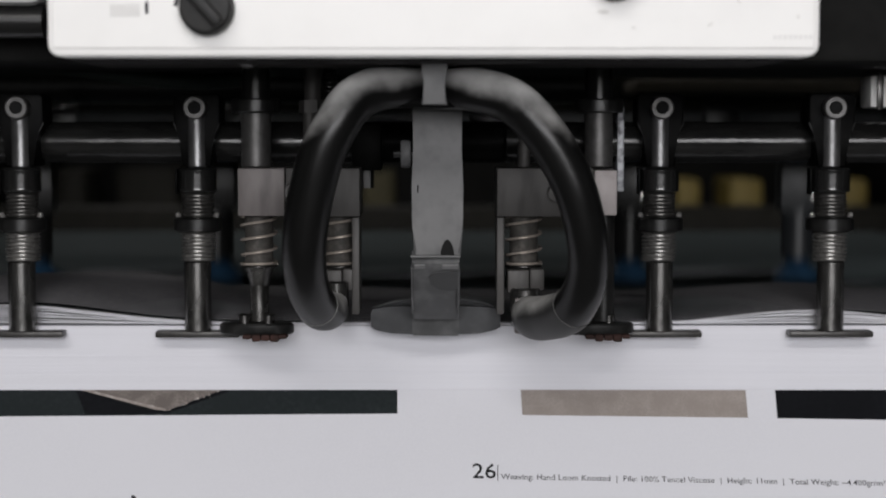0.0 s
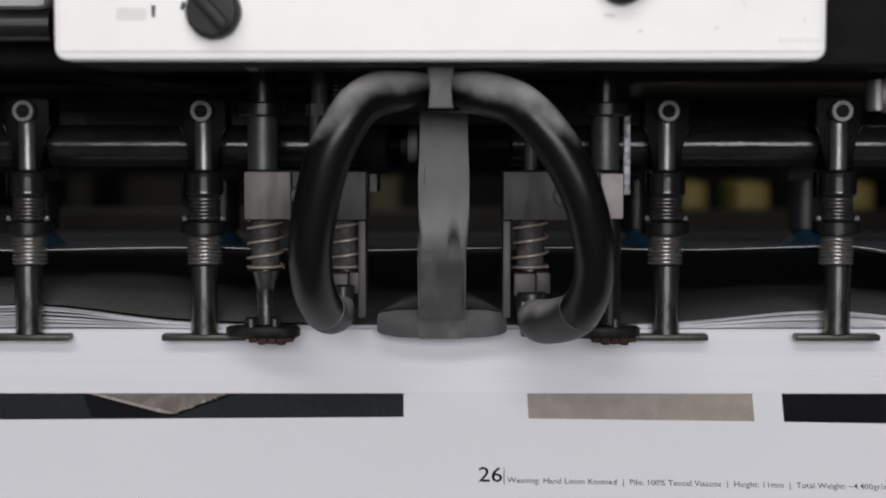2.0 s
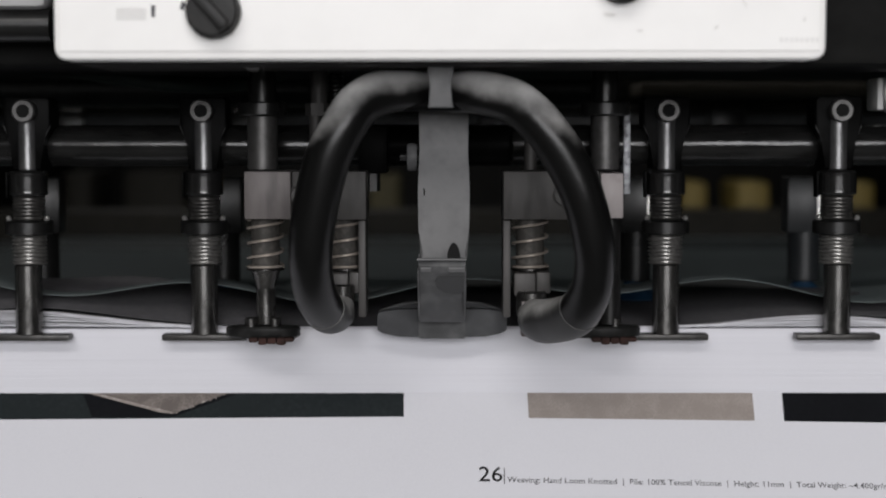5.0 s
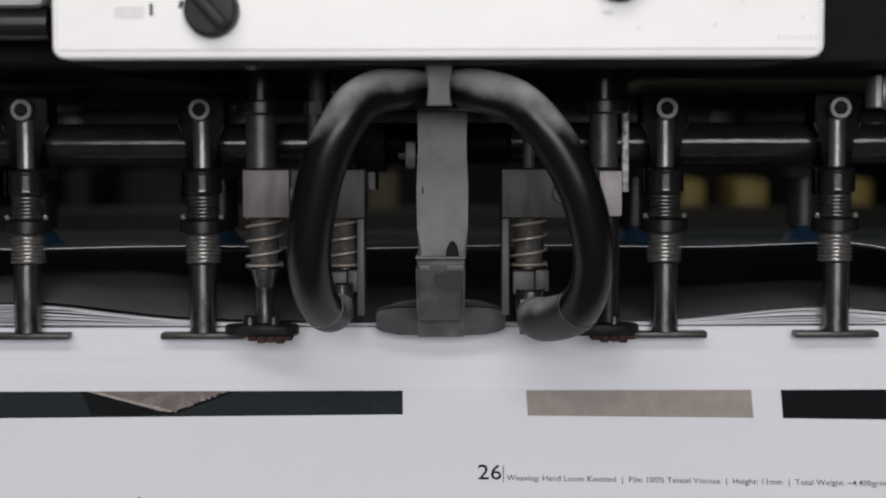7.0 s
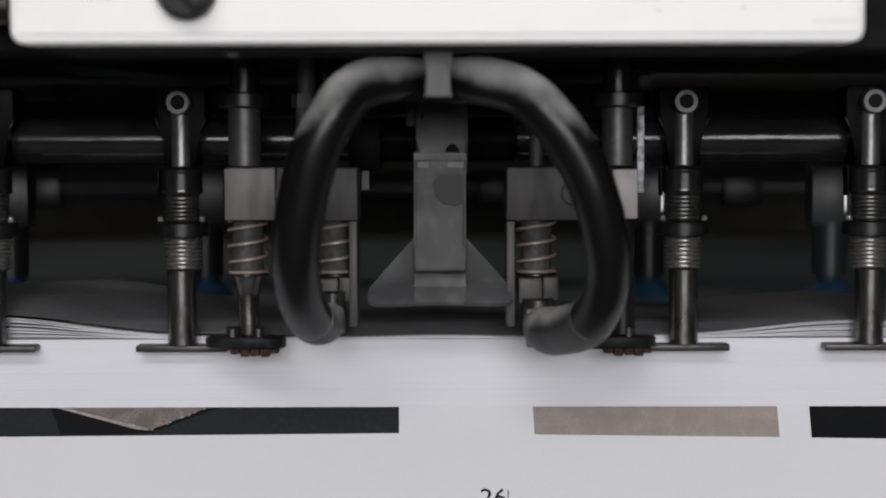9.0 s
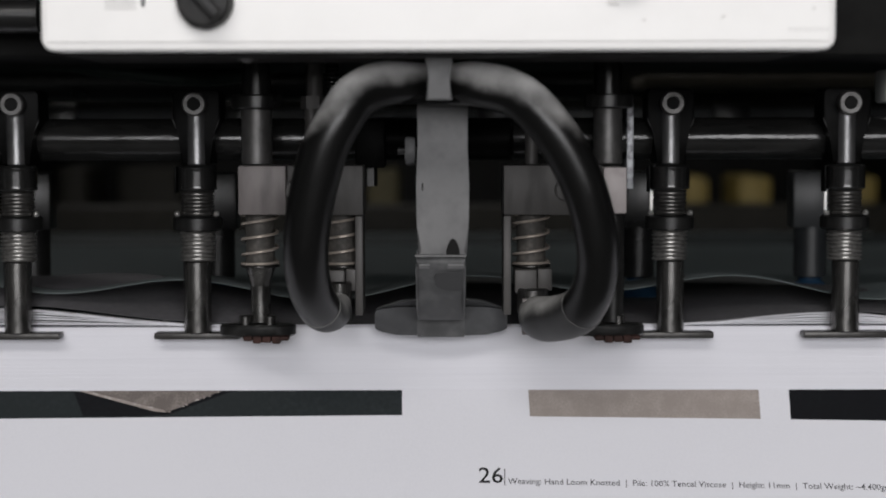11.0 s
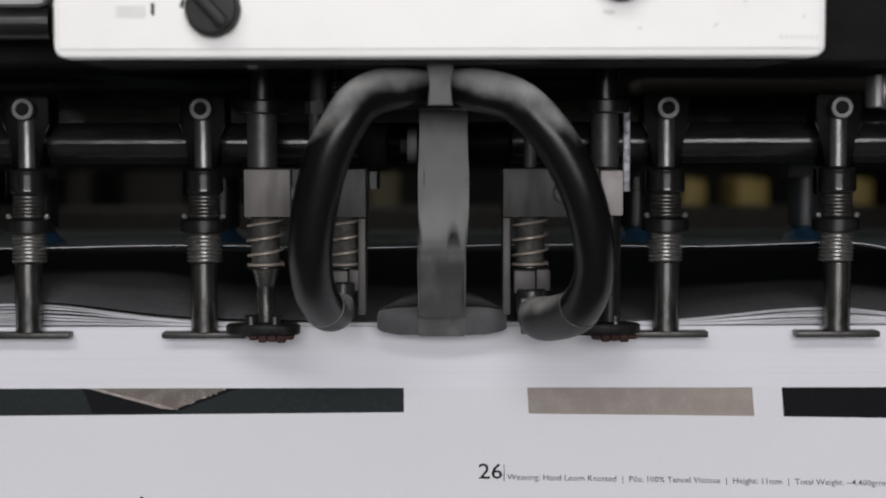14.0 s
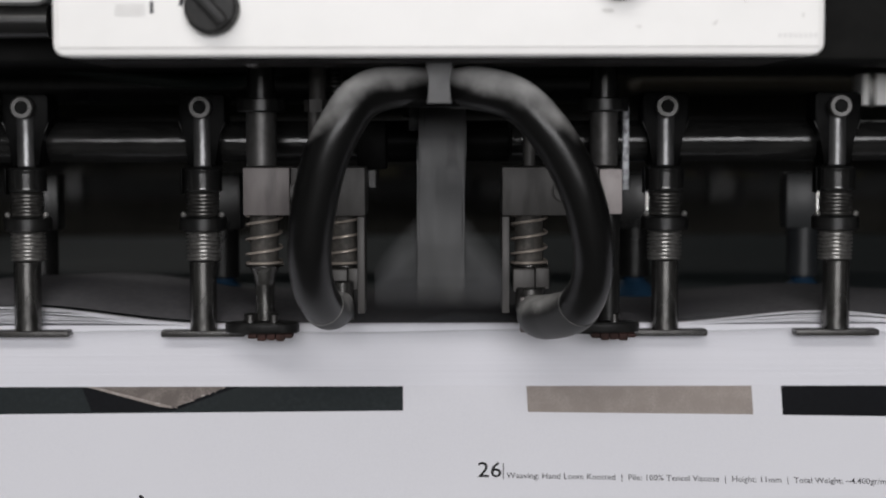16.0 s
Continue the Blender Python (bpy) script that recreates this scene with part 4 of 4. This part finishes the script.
# ---- machinery further in ----
def far_things():
    def cabinet(name, label, px, mat, depth, bev=0.004):
        x0, x1, z0, z1, y = px
        t = thing(name, label, "machine box", at=((x0 + x1) / 2, y, z0))
        part("body", box(x0 - (x0 + x1) / 2, x1 - (x0 + x1) / 2, 0, depth, 0, z1 - z0, bev), mat, t)
        part("lid", box(x0 - (x0 + x1) / 2 + 0.004, x1 - (x0 + x1) / 2 - 0.004, -0.003, -0.0005, 0.005, z1 - z0 - 0.005, 0.001), mat, t)
        return t
    zb = -0.189
    cabinet("yellow_box", "yellow painted machine box deep in the press", (0.2345, 0.2590, zb, 0.0385, 0.9), M_YELLOW, 0.1)
    cabinet("yellow_box", "yellow painted machine box deep in the press", (0.2880, 0.3205, zb, 0.0385, 0.9), M_YELLOW, 0.1)
    cabinet("yellow_box", "yellow painted machine box deep in the press", (0.3975, 0.4240, zb, 0.0385, 0.9), M_YELLOW, 0.1)
    cabinet("machine_box", "dull brown-grey machine box deep in the press", (-0.37549, -0.34763, zb, 0.04890, 0.9), M_OLIVE, 0.1)
    cabinet("machine_box", "dull brown-grey machine box deep in the press", (-0.32672, -0.26355, zb, 0.04773, 0.95), M_OLIVE, 0.1)
    cabinet("machine_box", "dull yellow-grey machine box deep in the press", (-0.07465, -0.04401, zb, 0.04612, 0.9), M_DULLYELLOW, 0.1)
    cabinet("guard_rail", "grey-green guard rail across the press deck", (-0.43298, 0.43298, zb, 0.01985, 0.7), M_OLIVE, 0.05)


far_things()


# ---- forwarding bar that dips behind the rods while the presser foot is up ----
FBX, FBY, FBZ = 0.0, 0.28, 0.06787


def forwarding_bar():
    t = thing("forwarding_bar", "dark brown forwarding bar with grey rail behind the rods", "machine bar", at=(FBX, FBY, FBZ))
    part("beam", box(-0.36, 0.36, 0, 0.02, 0, 0.036, 0.002), M_OLIVE, t)
    part("grey_rail", box(-0.36, 0.36, -0.006, -0.0005, 0.022, 0.030, 0.001), M_GREYCLEAR, t, "dull grey rail")
    for x in (-0.24, -0.13, 0.02, 0.16, 0.27):
        part("rail_clip", box(x, x + 0.022, -0.011, -0.0065, 0.016, 0.033, 0.001), M_BLACK, t)
    return t


FORWARDING = forwarding_bar()


BOX_AT = (0.1980, 0.03, 0.0972)


# ---- small brackets around the sucker head ----
def head_brackets():
    t = thing("support_post", "steel support post with thread and lock nut under the head", "post", at=(-0.05537, -0.004, 0.08067))
    z = lambda v: v - 0.08067
    part("post", rod((-0.001, 0, 0), (-0.001, 0, z(0.09560)), 0.0029, 18), M_BLOCK, t)
    part("nut", rod((0, 0, z(0.0945)), (0, 0, z(0.1000)), 0.0056, 6), M_BLOCK, t, smooth=0)
    part("stud", rod((0.0004, 0, z(0.1000)), (0.0004, 0, z(0.1155)), 0.0038, 18), M_BLOCK, t)
    bm = thread(0.0030, 0.0036, z(0.0965), z(0.1150), 10)
    bmesh.ops.translate(bm, verts=bm.verts, vec=(0.0078, 0.002, 0))
    part("threaded_end", bm, M_BLACK, t)
    t = thing("guide_bracket", "dark steel guide bracket with hanging bolt behind the hose", "bracket", at=(-0.03166, 0.0, 0.06918))
    part("bracket_body", box(-0.00650, 0.00650, 0, 0.02, 0, 0.02101, 0.0008), M_HEAD, t)
    part("hanging_bolt", rod((0, 0.008, -0.00800), (0, 0.008, 0), 0.00300, 6), M_BLACK, t, smooth=0)
    t = thing("side_plate", "thin bare steel plate edge beside the guide post", "plate", at=(0.08178, 0.012, 0.05951))
    part("plate_body", box(-0.00153, 0.00153, 0, 0.03, 0, 0.03737, 0.0004), M_SCRAPED, t)
    t = thing("dark_hose", "dark green-black cable hose sagging under the head beam", "hose", at=(0, 0.07, 0.11316))
    pts = smooth_line([(-0.33, 0, 0.00439), (-0.19693, 0, 0.00493), (-0.15889, 0, 0.00110), (-0.12630, 0, -0.00274), (-0.09908, 0.01, -0.00164), (-0.07181, 0.02, 0.00713)], 8)
    part("sleeve", tube([tuple(p) for p in pts], [0.00384] * len(pts), 16), M_GREENHOSE, t, smooth=60)
    # pale box added for the broad highlight along the top of a dark roll
    t = thing("roll_highlight", "dark roll beside the control panel, its highlight added as a pale box", "cover", at=(-0.17818, -0.06, 0.13560))
    part("highlight_box", box(-0.12, 0.02295, -0.02, 0.0, 0, 0.06, 0.004), M_ROLLSHINE, t)
    part("dark_roll", rod((-0.12, -0.012, -0.006), (0.02295, -0.012, -0.006), 0.0065, 20), M_BLACK, t)
    t = thing("white_box", "small bright white box on a bracket over the cross bar", "box", at=BOX_AT)
    part("shell", box(0, 0.05, 0, 0.02, 0, 0.0150, 0.0015), M_WHITE, t)
    part("steel_edge", box(0.0028, 0.0056, -0.002, -0.0003, -0.001, 0.0160, 0.0004), M_STEEL, t, "steel edge strip")
    part("bracket", box(0.016, 0.034, -0.009, 0.012, -0.0068, -0.0002, 0.0005), M_BLACK, t)
    return t


M_SCRAPED = material("scraped_bare_steel", (0.4, 0.41, 0.43), 0.5, 0.5, 0.2, 260, 0.2, (0.1, 0.1, 0.11), 130)
M_GREENHOSE = material("dark_green_hose", (0.03, 0.042, 0.038), 0.45, 0, 0.1, 200, 0.05, (0.045, 0.058, 0.052), 40, spec=0.3)
M_ROLLSHINE = material("roll_highlight_grey", (0.45, 0.45, 0.45), 0.4, 0, 0.1, 80, 0.02, (0.40, 0.40, 0.40), 12)
WHITE_BOX = head_brackets()


# ---- motion ----
CYCLE, TOP = 0.5453, 4.067


def phase(t):
    """Seconds from the presser foot's highest moment, within half a cycle."""
    return (t - TOP + CYCLE / 2) % CYCLE - CYCLE / 2


def ease(a):
    a = min(max(a, 0.0), 1.0)
    return a * a * (3 - 2 * a)


def foot_lift(t):
    p = phase(t)
    return ease((p + 0.118) / 0.056) * ease((0.135 - p) / 0.085)


def sheet_lift(t):
    """How far the suckers have raised the sheet: up from the foot's top to well after it."""
    p = phase(t) % CYCLE
    return ease(p / 0.1) * ease((0.32 - p) / 0.06)


def motions():
    steps = [k / 30 for k in range(481)]
    walk(FOOT, [(t, pose(FX, FY + 0.03 * foot_lift(t), FZ + 0.0372 * foot_lift(t), -57 * foot_lift(t))) for t in steps])
    for s in SUCKERS:
        x = s.location.x
        walk(s, [(t, pose(x, 0.10, 0.003 + 0.026 * sheet_lift(t))) for t in steps])

    def lifted(t):
        p = phase(t) % CYCLE
        away = ease((p - 0.25) / 0.07) * ease((CYCLE - 0.06 - p) / 0.1)
        return pose(0, 0.2 * away, -0.003 + 0.039 * sheet_lift(t), -2.7 * sheet_lift(t))
    walk(LIFTED, [(t, lifted(t)) for t in steps])
    walk(FORWARDING, [(t, pose(FBX, FBY, FBZ - 0.041 * foot_lift(t))) for t in steps])

    def settling(t):
        p = phase(t) % CYCLE
        return pose(0, 0, -0.024 + 0.0245 * ease((p - 0.27) / 0.06) * ease((0.50 - p) / 0.08))
    walk(SETTLING, [(t, settling(t)) for t in steps])
    walk(BILLOW, [(t, pose(0, 0, -0.0012 + 0.0012 * math.cos(2 * math.pi * phase(t) / CYCLE - 2.0))) for t in steps])
    walk(WHITE_BOX, [(t, pose(BOX_AT[0] - 0.006 * foot_lift(t), BOX_AT[1], BOX_AT[2])) for t in steps])
    def hoist(t):
        return ease((t - 4.0) / 9.5)
    walk(PRINTED, [(t, pose(0, FACE_Y, JZ + 0.0013 * hoist(t), 5.5 * hoist(t))) for t in (0, 4, 5.5, 7, 8.5, 10, 11.5, 13.5, 16)])
    for i, ob in enumerate(FAN):
        z = ob.location.z
        walk(ob, [(t, pose(0, 0, z - 0.0003 * (i + 1) * (0.5 + 0.5 * math.cos(2 * math.pi * phase(t) / CYCLE + i * 0.12 + 0.5 * math.sin(t * 2.1))))) for t in steps])


motions()
